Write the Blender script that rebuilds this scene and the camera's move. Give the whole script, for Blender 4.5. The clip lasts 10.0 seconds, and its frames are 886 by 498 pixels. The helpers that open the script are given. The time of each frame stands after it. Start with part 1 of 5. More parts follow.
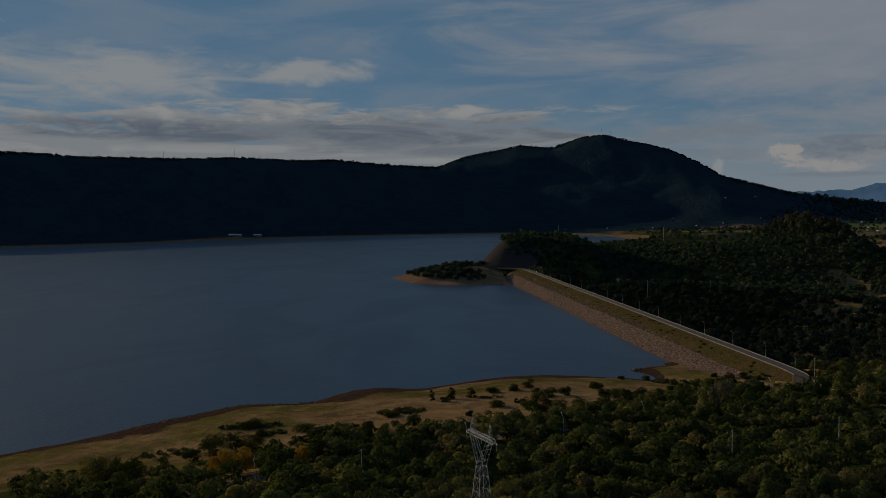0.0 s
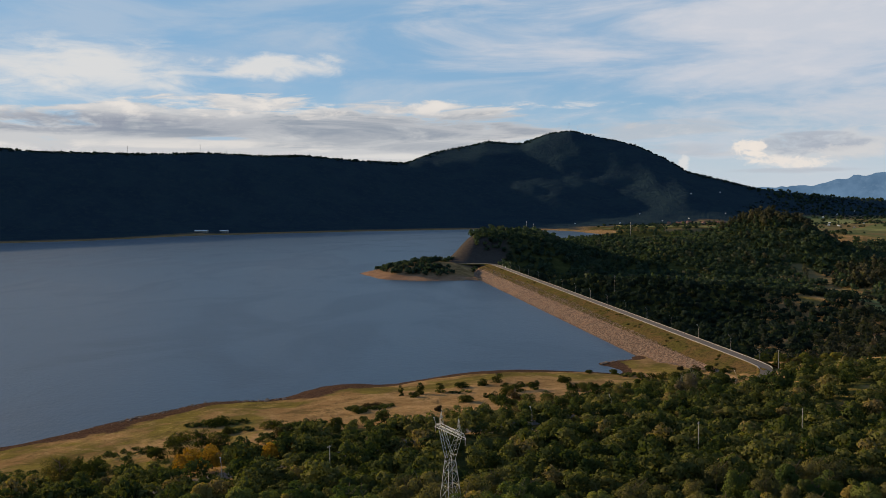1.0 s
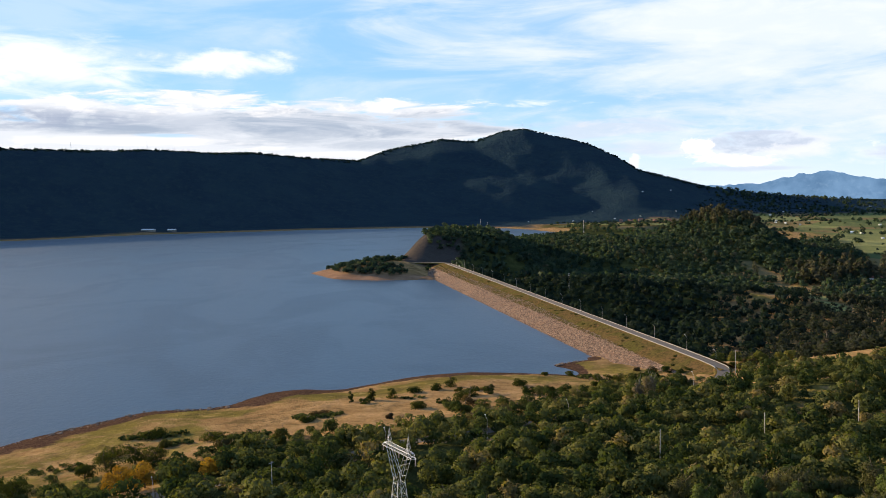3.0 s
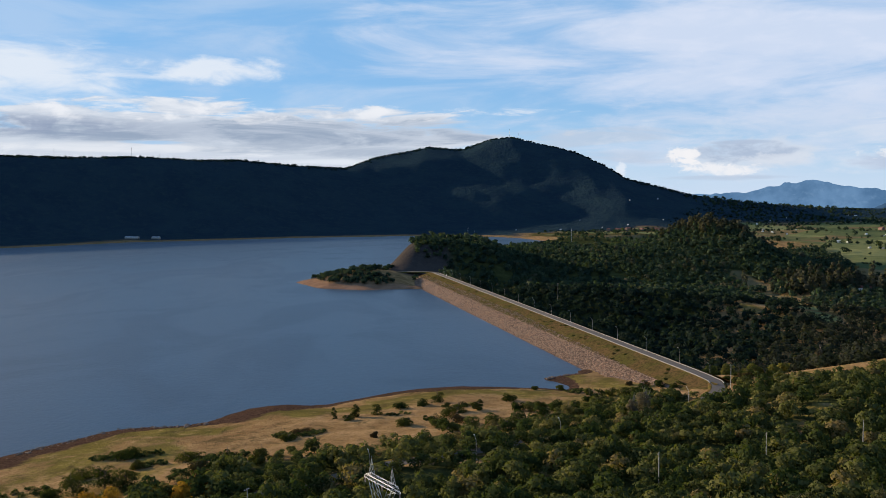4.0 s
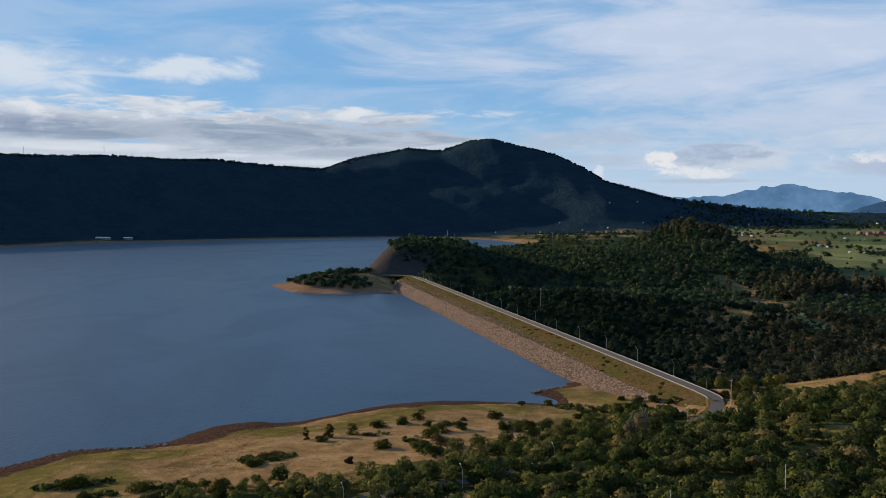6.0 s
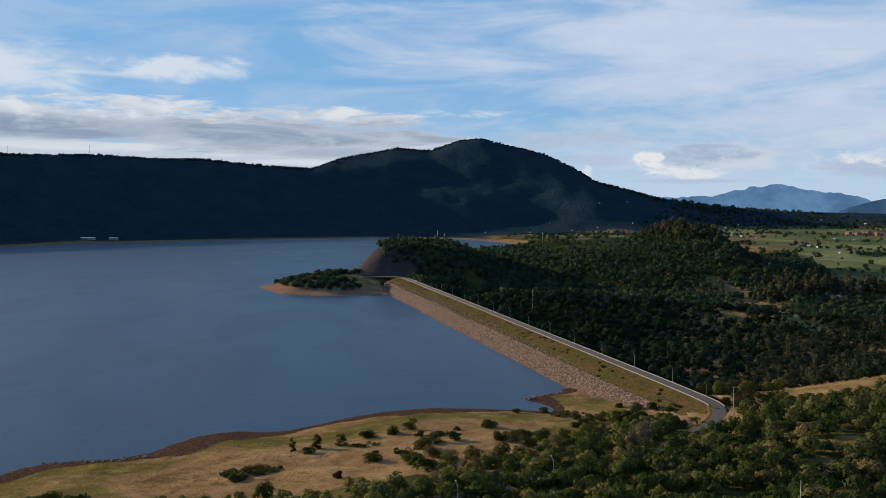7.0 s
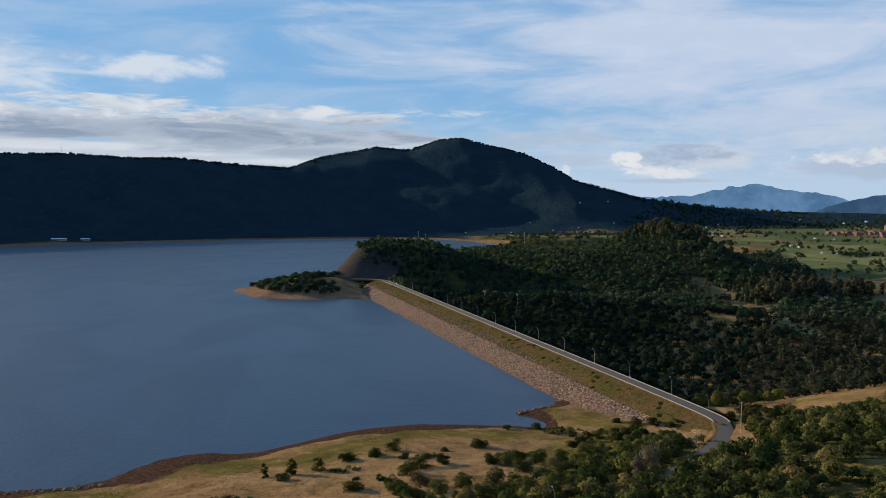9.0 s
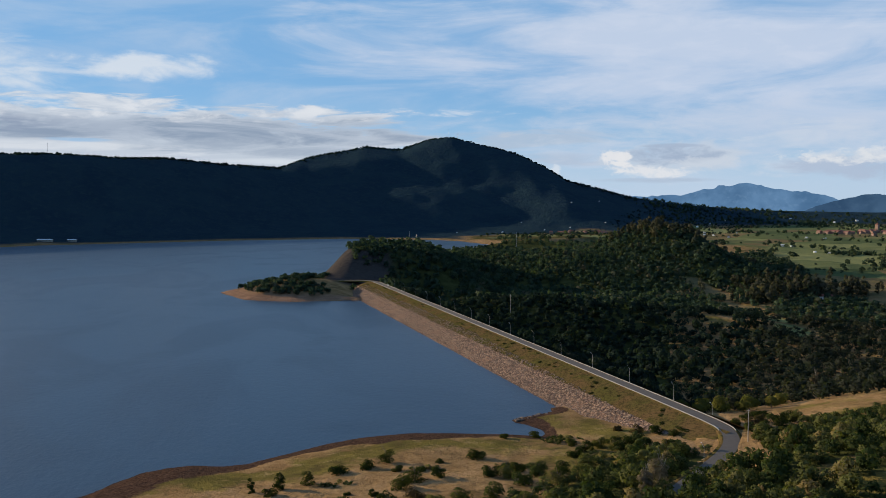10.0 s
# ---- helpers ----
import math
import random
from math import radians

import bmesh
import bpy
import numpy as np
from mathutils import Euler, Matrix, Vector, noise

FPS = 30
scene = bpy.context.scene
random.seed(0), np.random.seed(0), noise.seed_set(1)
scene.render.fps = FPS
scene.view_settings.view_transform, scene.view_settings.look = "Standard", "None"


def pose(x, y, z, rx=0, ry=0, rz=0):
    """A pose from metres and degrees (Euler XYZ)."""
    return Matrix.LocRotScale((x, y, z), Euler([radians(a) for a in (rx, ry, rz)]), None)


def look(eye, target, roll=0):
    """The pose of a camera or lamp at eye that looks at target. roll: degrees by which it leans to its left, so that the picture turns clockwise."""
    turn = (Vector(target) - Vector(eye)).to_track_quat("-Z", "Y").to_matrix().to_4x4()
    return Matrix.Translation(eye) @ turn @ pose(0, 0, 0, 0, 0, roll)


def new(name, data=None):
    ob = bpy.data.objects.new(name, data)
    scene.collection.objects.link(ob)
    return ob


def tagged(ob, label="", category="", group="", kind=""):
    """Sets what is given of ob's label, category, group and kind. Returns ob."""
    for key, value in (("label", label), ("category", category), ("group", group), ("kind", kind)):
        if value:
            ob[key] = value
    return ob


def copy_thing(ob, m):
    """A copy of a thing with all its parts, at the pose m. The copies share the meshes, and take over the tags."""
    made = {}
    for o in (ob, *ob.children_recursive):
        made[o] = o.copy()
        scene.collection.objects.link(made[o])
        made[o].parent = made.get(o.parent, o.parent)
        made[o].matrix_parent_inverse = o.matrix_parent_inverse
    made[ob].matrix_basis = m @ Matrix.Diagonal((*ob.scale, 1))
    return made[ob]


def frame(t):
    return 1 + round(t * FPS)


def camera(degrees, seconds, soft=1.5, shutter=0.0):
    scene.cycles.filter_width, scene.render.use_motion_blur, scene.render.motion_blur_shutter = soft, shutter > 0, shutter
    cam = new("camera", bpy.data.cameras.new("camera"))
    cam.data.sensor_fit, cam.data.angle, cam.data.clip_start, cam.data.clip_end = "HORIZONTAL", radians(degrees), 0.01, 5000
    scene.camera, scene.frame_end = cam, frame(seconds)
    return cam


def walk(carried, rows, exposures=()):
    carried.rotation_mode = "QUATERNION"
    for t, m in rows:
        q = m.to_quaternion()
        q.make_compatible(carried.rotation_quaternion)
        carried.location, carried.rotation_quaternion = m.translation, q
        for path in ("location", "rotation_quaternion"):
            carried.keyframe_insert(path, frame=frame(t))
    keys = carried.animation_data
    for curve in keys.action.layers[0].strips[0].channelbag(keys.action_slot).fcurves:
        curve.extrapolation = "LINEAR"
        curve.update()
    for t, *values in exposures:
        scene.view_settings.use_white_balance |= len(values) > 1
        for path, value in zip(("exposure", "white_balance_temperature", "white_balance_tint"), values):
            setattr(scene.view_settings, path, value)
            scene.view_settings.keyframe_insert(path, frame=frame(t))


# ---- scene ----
cam = camera(56.8, 10.0, soft=0.8)

PATH = [
    (0, (-0.095, 15.325, 99.538), (-0.23, 17.317, 99.409), -0.6),
    (0.5, (-0.05, 15.705, 99.354), (-0.152, 17.698, 99.225), -0.6),
    (1, (-0.027, 16.328, 99.08), (-0.086, 18.322, 98.94), -0.6),
    (1.5, (0.086, 17.918, 98.86), (0.069, 19.904, 98.628), -0.7),
    (2, (0.375, 20.818, 98.786), (0.382, 22.805, 98.557), -0.7),
    (2.5, (0.583, 24.929, 98.832), (0.615, 26.916, 98.605), -0.6),
    (3, (0.85, 30.117, 98.992), (0.903, 32.111, 98.846), -0.6),
    (4.5, (1.168, 48.602, 99.519), (1.266, 50.596, 99.393), -0.3),
    (5, (1.177, 55.154, 99.488), (1.288, 57.147, 99.363), -0.2),
    (5.5, (1.0, 61.846, 99.601), (1.124, 63.838, 99.477), -0.1),
    (7, (0.145, 82.004, 100.045), (0.31, 83.994, 99.921), -0.0),
    (7.5, (0.006, 88.363, 100.174), (0.183, 90.351, 100.05), -0.0),
    (8, (-0.074, 94.823, 100.339), (0.116, 96.81, 100.214), -0.0),
    (8.5, (-0.24, 101.537, 100.511), (-0.036, 103.523, 100.387), -0.0),
    (9, (-0.286, 108.417, 100.668), (-0.07, 110.402, 100.543), -0.0),
    (9.5, (-0.306, 115.267, 100.775), (-0.078, 117.25, 100.65), -0.1),
    (10, (-0.322, 122.008, 100.856), (-0.083, 123.99, 100.73), -0.1),
]

# exposure follows the fade-in of the clip and its later settling
EXPOSURES = [(0.0, -1.15, 6900, 8), (0.5, -0.04, 7350, 10), (1.0, 0.45, 7500, 12), (1.5, 0.74, 7500, 12), (2.5, 1.10, 7350, 13),
             (3.2, 1.12, 6950, 12), (4.4, 0.50, 6450, 10), (10.0, 0.46, 6400, 9)]
walk(cam, [(t, look(eye, target, roll)) for t, eye, target, roll in PATH], EXPOSURES)

# ------------------------------------------------------------ light and sky
SUN_AZ, SUN_EL = -55.0, 13.5          # degrees from +Y towards +X, and above the horizon
sun_dir = Vector((math.sin(radians(SUN_AZ)) * math.cos(radians(SUN_EL)),
                  math.cos(radians(SUN_AZ)) * math.cos(radians(SUN_EL)), math.sin(radians(SUN_EL))))
sun_data = bpy.data.lights.new("sun", "SUN")
sun_data.energy, sun_data.angle, sun_data.color = 5.0, radians(0.6), (1.0, 0.80, 0.54)
sun_ob = new("sun", sun_data)
sun_ob.matrix_world = look((0, 0, 0), -sun_dir)


class Nodes:
    """Small wrapper to write node trees in few lines."""

    def __init__(self, tree):
        self.t = tree

    def add(self, kind, **props):
        n = self.t.nodes.new(kind)
        for k, v in props.items():
            setattr(n, k, v)
        return n

    def link(self, a, b):
        self.t.links.new(a, b)

    def put(self, socket, value):
        if isinstance(value, bpy.types.NodeSocket):
            self.link(value, socket)
        else:
            socket.default_value = value

    def math(self, op, a, b=0.0, c=0.0, clamp=False):
        n = self.add("ShaderNodeMath", operation=op, use_clamp=clamp)
        for s, v in zip(n.inputs, (a, b, c)):
            self.put(s, v)
        return n.outputs[0]

    def mix(self, fac, a, b, blend="MIX"):
        n = self.add("ShaderNodeMix", data_type="RGBA", blend_type=blend)
        for s, v in zip((n.inputs[0], n.inputs[6], n.inputs[7]), (fac, a, b)):
            if not isinstance(v, bpy.types.NodeSocket) and s != n.inputs[0] and len(v) == 3:
                v = (*v, 1.0)
            self.put(s, v)
        return n.outputs[2]

    def step(self, value, lo, hi, to_lo=0.0, to_hi=1.0, smooth=True):
        n = self.add("ShaderNodeMapRange", interpolation_type="SMOOTHSTEP" if smooth else "LINEAR")
        for s, v in zip(n.inputs, (value, lo, hi, to_lo, to_hi)):
            self.put(s, v)
        return n.outputs[0]

    def noise(self, vector, scale, detail=4.0, rough=0.55, warp=0.0):
        n = self.add("ShaderNodeTexNoise")
        if vector is not None:
            self.link(vector, n.inputs["Vector"])
        for k, v in (("Scale", scale), ("Detail", detail), ("Roughness", rough), ("Distortion", warp)):
            n.inputs[k].default_value = v
        return n.outputs[0]

    def vec(self, x, y, z):
        n = self.add("ShaderNodeCombineXYZ")
        for s, v in zip(n.inputs, (x, y, z)):
            self.put(s, v)
        return n.outputs[0]


def build_sky():
    w = bpy.data.worlds.new("sky")
    scene.world = w
    w.use_nodes = True
    w.node_tree.nodes.clear()
    N = Nodes(w.node_tree)
    sky = N.add("ShaderNodeTexSky", sky_type="NISHITA", sun_disc=False, sun_elevation=radians(SUN_EL),
                sun_rotation=radians(SUN_AZ), altitude=2600.0, air_density=1.0, dust_density=0.6, ozone_density=1.6)
    coord = N.add("ShaderNodeTexCoord")
    sep = N.add("ShaderNodeSeparateXYZ")
    N.link(coord.outputs["Generated"], sep.inputs[0])
    x, y, z = sep.outputs
    az = N.math("MULTIPLY", N.math("ARCTAN2", x, y), 57.2958)
    el = N.math("MULTIPLY", N.math("ARCSINE", z), 57.2958)
    # the blue deepens upwards and pales towards the horizon
    blue = N.mix(N.step(el, 2.0, 9.0), (0.30, 0.52, 0.78), (0.20, 0.44, 0.76))
    hi_blue = N.mix(N.step(el, 12.0, 45.0), blue, (0.10, 0.25, 0.55))
    nishita = N.mix(1.0, sky.outputs[0], (0.11, 0.11, 0.11), "MULTIPLY")
    base = N.mix(0.8, nishita, hi_blue)
    # cloud textures, drawn out along the horizon
    broad = N.noise(N.vec(N.math("MULTIPLY", az, 0.07), N.math("MULTIPLY", el, 0.30), 0.0), 1.0, 8.0, 0.58, 0.6)
    fine = N.noise(N.vec(N.math("MULTIPLY", az, 0.22), N.math("MULTIPLY", el, 0.85), 3.0), 1.0, 8.0, 0.6, 0.5)
    puff = N.noise(N.vec(N.math("MULTIPLY", az, 0.8), N.math("MULTIPLY", el, 1.3), 7.0), 1.0, 7.0, 0.6, 0.3)

    streak = N.noise(N.vec(N.math("MULTIPLY", az, 0.17), N.math("MULTIPLY", el, 1.15), 21.0), 1.0, 10.0, 0.60, 0.5)
    folds = N.noise(N.vec(N.math("MULTIPLY", az, 0.10), N.math("MULTIPLY", el, 0.75), 27.0), 1.0, 10.0, 0.60, 0.7)
    lumps = N.noise(N.vec(N.math("MULTIPLY", az, 0.34), N.math("MULTIPLY", el, 0.80), 33.0), 1.0, 9.0, 0.58, 0.3)
    curl = N.noise(N.vec(N.math("MULTIPLY", az, 0.95), N.math("MULTIPLY", el, 1.7), 11.0), 1.0, 9.0, 0.62, 0.5)

    def cloud(a0, e0, wa, we, tex, ragged, soft=0.6):
        """A cloud mass about an azimuth and a height: 1 inside, ragged at its rim."""
        da = N.math("DIVIDE", N.math("SUBTRACT", az, a0), wa)
        de = N.math("DIVIDE", N.math("SUBTRACT", el, e0), we)
        d = N.math("ADD", N.math("MULTIPLY", da, da), N.math("MULTIPLY", de, de))
        v = N.math("ADD", N.math("SUBTRACT", 1.0, d), N.math("MULTIPLY_ADD", tex, ragged, -0.5 * ragged))
        return N.step(v, 0.0, soft)

    def over(col, mask, amount, tint):
        return N.mix(N.math("MULTIPLY", mask, amount), col, tint)

    white, pale, grey = (0.69, 0.75, 0.83), (0.50, 0.61, 0.77), (0.27, 0.345, 0.46)
    # thin veil everywhere, thickest over the right half of the sky
    col = over(base, N.step(broad, 0.40, 0.66), 0.45, pale)
    veil = cloud(35.0, 10.5, 42.0, 7.5, broad, 2.6, 1.1)
    col = over(col, veil, 0.88, (0.57, 0.65, 0.80))
    col = over(col, N.math("MULTIPLY", veil, N.step(fine, 0.45, 0.7)), 0.5, (0.64, 0.70, 0.83))
    col = over(col, cloud(30.0, 4.0, 28.0, 2.6, fine, 3.0, 1.2), 0.7, (0.55, 0.63, 0.77))
    col = over(col, N.step(el, 4.5, 0.3), 0.55, (0.60, 0.69, 0.82))
    # bright heaps high on the left
    col = over(col, cloud(-26.0, 8.0, 11.5, 2.3, fine, 2.6, 1.2), 0.92, white)
    col = over(col, cloud(-13.0, 8.45, 5.6, 1.05, lumps, 3.2, 1.1), 0.92, white)
    col = over(col, cloud(-27.0, 13.4, 2.4, 0.45, puff, 2.0, 0.7), 0.9, white)
    col = over(col, cloud(-34.0, 10.9, 2.6, 0.36, puff, 2.0, 0.7), 0.9, white)
    # long bank above the ridge: drawn-out folds, lit above and grey within
    bank = cloud(-14.0, 3.6, 24.0, 3.0, streak, 3.0, 0.50)
    col = over(col, bank, 0.95, (0.56, 0.615, 0.70))
    col = over(col, N.math("MULTIPLY", bank, N.step(streak, 0.50, 0.68)), 0.75, (0.73, 0.765, 0.82))
    col = over(col, cloud(-12.0, 4.35, 21.0, 1.05, streak, 3.0, 1.2), 0.85, (0.37, 0.435, 0.545))
    col = over(col, N.math("MULTIPLY", cloud(-12.0, 4.5, 21.0, 1.25, streak, 3.6, 1.12), N.step(folds, 0.60, 0.42)), 0.92, grey)
    col = over(col, N.math("MULTIPLY", cloud(-25.0, 4.7, 9.0, 0.9, lumps, 4.4, 1.00), N.step(lumps, 0.66, 0.42)), 0.8, (0.22, 0.28, 0.41))
    col = over(col, N.math("MULTIPLY", cloud(-13.0, 5.75, 22.0, 0.75, streak, 4.0, 1.00), N.step(lumps, 0.44, 0.60)), 0.75, (0.78, 0.80, 0.84))
    col = over(col, cloud(-6.0, 3.25, 9.0, 0.75, folds, 4.4, 1.12), 0.75, (0.33, 0.40, 0.51))
    col = over(col, cloud(-19.0, 3.35, 10.0, 0.42, streak, 4.4, 1.12), 0.85, (0.70, 0.735, 0.79))
    col = over(col, cloud(-16.8, 3.70, 2.4, 0.17, streak, 2.8, 0.88), 0.75, (0.33, 0.53, 0.77))
    col = over(col, cloud(-5.0, 2.45, 5.0, 0.28, streak, 3.2, 1.00), 0.8, (0.70, 0.75, 0.81))
    # grey streaks behind the shoulder of the mountain
    col = over(col, cloud(11.0, 4.0, 7.0, 0.75, folds, 4.8, 1.12), 0.7, (0.46, 0.54, 0.66))
    col = over(col, cloud(16.0, 2.6, 6.0, 0.6, folds, 5.2, 1.12), 0.65, (0.44, 0.52, 0.65))
    # heap clouds to the right of the mountain: pale bodies, shaded folds, bright heads
    col = over(col, N.math("MULTIPLY", cloud(26.0, 3.0, 15.0, 2.4, lumps, 3.6, 1.2), N.step(folds, 0.44, 0.60)), 0.55, (0.64, 0.69, 0.78))
    col = over(col, cloud(22.8, 2.55, 5.6, 1.25, lumps, 3.6, 0.9), 0.75, (0.58, 0.64, 0.73))
    col = over(col, cloud(22.3, 2.80, 3.4, 0.75, lumps, 4.0, 0.9), 0.85, (0.35, 0.435, 0.58))
    col = over(col, cloud(24.6, 2.35, 2.6, 0.45, curl, 4.0, 0.9), 0.6, (0.62, 0.67, 0.75))
    col = over(col, cloud(22.6, 3.45, 2.4, 0.16, streak, 2.8, 1.0), 0.7, (0.38, 0.46, 0.60))
    for a0, e0, wa, we in ((18.45, 2.65, 0.95, 0.80), (18.9, 2.10, 0.95, 0.50), (19.35, 2.65, 0.65, 0.55)):
        col = over(col, N.math("MULTIPLY", cloud(a0, e0, wa, we, curl, 4.2, 0.9), N.step(curl, 0.30, 0.50, 0.45, 1.0)), 0.93, (0.80, 0.80, 0.82))
    col = over(col, N.math("MULTIPLY", cloud(21.3, 1.62, 3.0, 0.48, curl, 3.8, 0.9), N.step(lumps, 0.38, 0.56, 0.2, 1.0)), 0.9, (0.78, 0.79, 0.82))
    col = over(col, cloud(22.0, 1.12, 4.6, 0.24, streak, 3.6, 1.0), 0.75, (0.44, 0.52, 0.65))
    col = over(col, cloud(34.0, 2.05, 5.0, 1.05, lumps, 3.8, 0.9), 0.85, (0.44, 0.52, 0.66))
    col = over(col, N.math("MULTIPLY", cloud(34.2, 2.55, 5.0, 0.62, curl, 3.8, 0.9), N.step(lumps, 0.36, 0.56, 0.3, 1.0)), 0.9, (0.76, 0.78, 0.81))
    col = over(col, cloud(14.7, 1.6, 0.42, 0.6, curl, 4.0, 0.9), 0.85, white)
    # below the horizon: dull ground light
    col = over(col, N.step(el, 0.0, -1.5), 1.0, (0.10, 0.11, 0.11))
    bg = N.add("ShaderNodeBackground")
    N.link(col, bg.inputs[0])
    bg.inputs[1].default_value = 0.71
    out = N.add("ShaderNodeOutputWorld")
    N.link(bg.outputs[0], out.inputs[0])


build_sky()

# ------------------------------------------------------------ materials


def material(name):
    m = bpy.data.materials.new(name)
    m.use_nodes = True
    N = Nodes(m.node_tree)
    return m, N, m.node_tree.nodes["Principled BSDF"]


def pos(N):
    return N.add("ShaderNodeNewGeometry").outputs["Position"]


def attr(N, name):
    return N.add("ShaderNodeAttribute", attribute_name=name).outputs["Fac"]


def bump(N, bsdf, height, strength, dist):
    b = N.add("ShaderNodeBump")
    b.inputs["Strength"].default_value, b.inputs["Distance"].default_value = strength, dist
    N.link(height, b.inputs["Height"])
    N.link(b.outputs[0], bsdf.inputs["Normal"])


def plain(name, colour, rough=0.7, metal=0.0, vary=0.25, scale=1.5):
    """A painted, metal or masonry surface with mottling at two scales."""
    m, N, b = material(name)
    p = pos(N)
    a, c = N.noise(p, scale, 5), N.noise(p, scale * 7, 3)
    k = N.math("ADD", N.math("MULTIPLY", a, vary), N.math("MULTIPLY", c, vary * 0.6))
    k = N.math("ADD", k, 1.0 - vary * 0.8)
    N.link(N.mix(1.0, (*colour, 1), N.vec(k, k, k), "MULTIPLY"), b.inputs["Base Color"])
    b.inputs["Roughness"].default_value, b.inputs["Metallic"].default_value = rough, metal
    b.inputs["Specular IOR Level"].default_value = 0.5 if rough < 0.6 else 0.2
    bump(N, b, c, 0.3, 0.02)
    return m


def ground_material():
    m, N, b = material("land")
    p = pos(N)
    split = N.add("ShaderNodeSeparateXYZ")
    N.link(p, split.inputs[0])
    zc = split.outputs[2]
    big, mid, fine = N.noise(p, 0.012, 5), N.noise(p, 0.07, 6, 0.65), N.noise(p, 0.9, 5, 0.7)
    dry = N.mix(N.step(mid, 0.35, 0.68), (0.215, 0.130, 0.060), (0.36, 0.225, 0.110))
    dry = N.mix(N.step(fine, 0.45, 0.75), dry, (0.16, 0.095, 0.038))
    tuft = N.noise(p, 0.28, 5, 0.7)
    dry = N.mix(N.step(tuft, 0.52, 0.72, 0.0, 0.7), dry, (0.17, 0.095, 0.035))
    green = N.mix(N.step(mid, 0.35, 0.7), (0.092, 0.076, 0.024), (0.180, 0.138, 0.038))
    green = N.mix(N.step(fine, 0.5, 0.75), green, (0.085, 0.08, 0.018))
    g = N.step(N.math("ADD", attr(N, "green"), N.math("ADD", N.math("MULTIPLY_ADD", mid, 1.3, -0.65), N.math("MULTIPLY_ADD", N.noise(p, 0.03, 4, 0.6), 2.2, -1.1))), 0.3, 0.75)
    col = N.mix(g, dry, green)
    blot = N.noise(p, 0.16, 7, 0.75, 0.4)
    col = N.mix(N.step(blot, 0.50, 0.66, 0.0, 0.6), col, (0.088, 0.064, 0.026))
    col = N.mix(N.step(blot, 0.47, 0.33, 0.0, 0.45), col, (0.36, 0.24, 0.125))
    scrub = N.noise(p, 0.055, 8, 0.72, 0.6)
    col = N.mix(N.step(scrub, 0.53, 0.66, 0.0, 0.75), col, (0.075, 0.056, 0.024))
    mud = N.mix(N.step(fine, 0.35, 0.65), (0.036, 0.021, 0.015), (0.090, 0.054, 0.037))
    mk = N.step(N.math("ADD", attr(N, "mud"), N.math("MULTIPLY_ADD", mid, 1.7, -0.85)), 0.35, 0.65)
    col = N.mix(mk, col, mud)
    layer = N.noise(N.vec(0.0, 0.0, N.math("ADD", N.math("MULTIPLY", zc, 1.1), mid)), 1.0, 4, 0.6)
    sand = N.mix(N.step(mid, 0.3, 0.7), (0.27, 0.165, 0.105), (0.18, 0.105, 0.066))
    sand = N.mix(N.step(layer, 0.50, 0.66, 0.0, 0.6), sand, (0.115, 0.065, 0.042))
    col = N.mix(attr(N, "sand"), col, sand)
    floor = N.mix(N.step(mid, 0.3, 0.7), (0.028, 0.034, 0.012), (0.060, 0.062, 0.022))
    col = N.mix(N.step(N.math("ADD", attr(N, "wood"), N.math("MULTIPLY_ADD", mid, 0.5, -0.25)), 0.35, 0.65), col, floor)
    # pastures of the far plain, a patchwork with hedges
    vo = N.add("ShaderNodeTexVoronoi")
    N.link(p, vo.inputs["Vector"])
    vo.inputs["Scale"].default_value = 0.0075
    tile = N.add("ShaderNodeSeparateColor")
    N.link(vo.outputs["Color"], tile.inputs[0])
    field = N.mix(tile.outputs[0], (0.080, 0.102, 0.045), (0.225, 0.222, 0.090))
    field = N.mix(N.step(tile.outputs[1], 0.72, 0.78), field, (0.16, 0.12, 0.06))
    field = N.mix(N.step(N.noise(p, 0.02, 6, 0.7), 0.48, 0.68, 0.0, 0.5), field, (0.050, 0.066, 0.028))
    col = N.mix(attr(N, "field"), col, field)
    # wooded slopes of the distant hills; cloud shade and blue haze are in the colour
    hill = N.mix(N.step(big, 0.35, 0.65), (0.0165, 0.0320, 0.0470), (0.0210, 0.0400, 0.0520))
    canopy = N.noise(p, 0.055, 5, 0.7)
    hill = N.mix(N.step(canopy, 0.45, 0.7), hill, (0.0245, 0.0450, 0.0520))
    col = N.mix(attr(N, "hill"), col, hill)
    strata = N.noise(N.vec(0.0, 0.0, N.math("MULTIPLY_ADD", mid, 6.0, N.math("MULTIPLY", zc, 0.12))), 1.0, 5, 0.65)
    rock = N.mix(N.step(strata, 0.38, 0.62), (0.034, 0.030, 0.029), (0.070, 0.060, 0.054))
    rock = N.mix(N.step(fine, 0.5, 0.72, 0.0, 0.6), rock, (0.030, 0.028, 0.028))
    col = N.mix(attr(N, "rock"), col, rock)
    N.link(col, b.inputs["Base Color"])
    b.inputs["Roughness"].default_value = 0.95
    b.inputs["Specular IOR Level"].default_value = 0.0
    bump(N, b, N.math("ADD", N.math("ADD", fine, N.math("MULTIPLY", tuft, 1.6)), N.math("ADD", N.math("MULTIPLY", mid, 3.0), N.math("MULTIPLY", N.math("MULTIPLY", canopy, attr(N, "hill")), 22.0))), 0.8, 0.6)
    return m


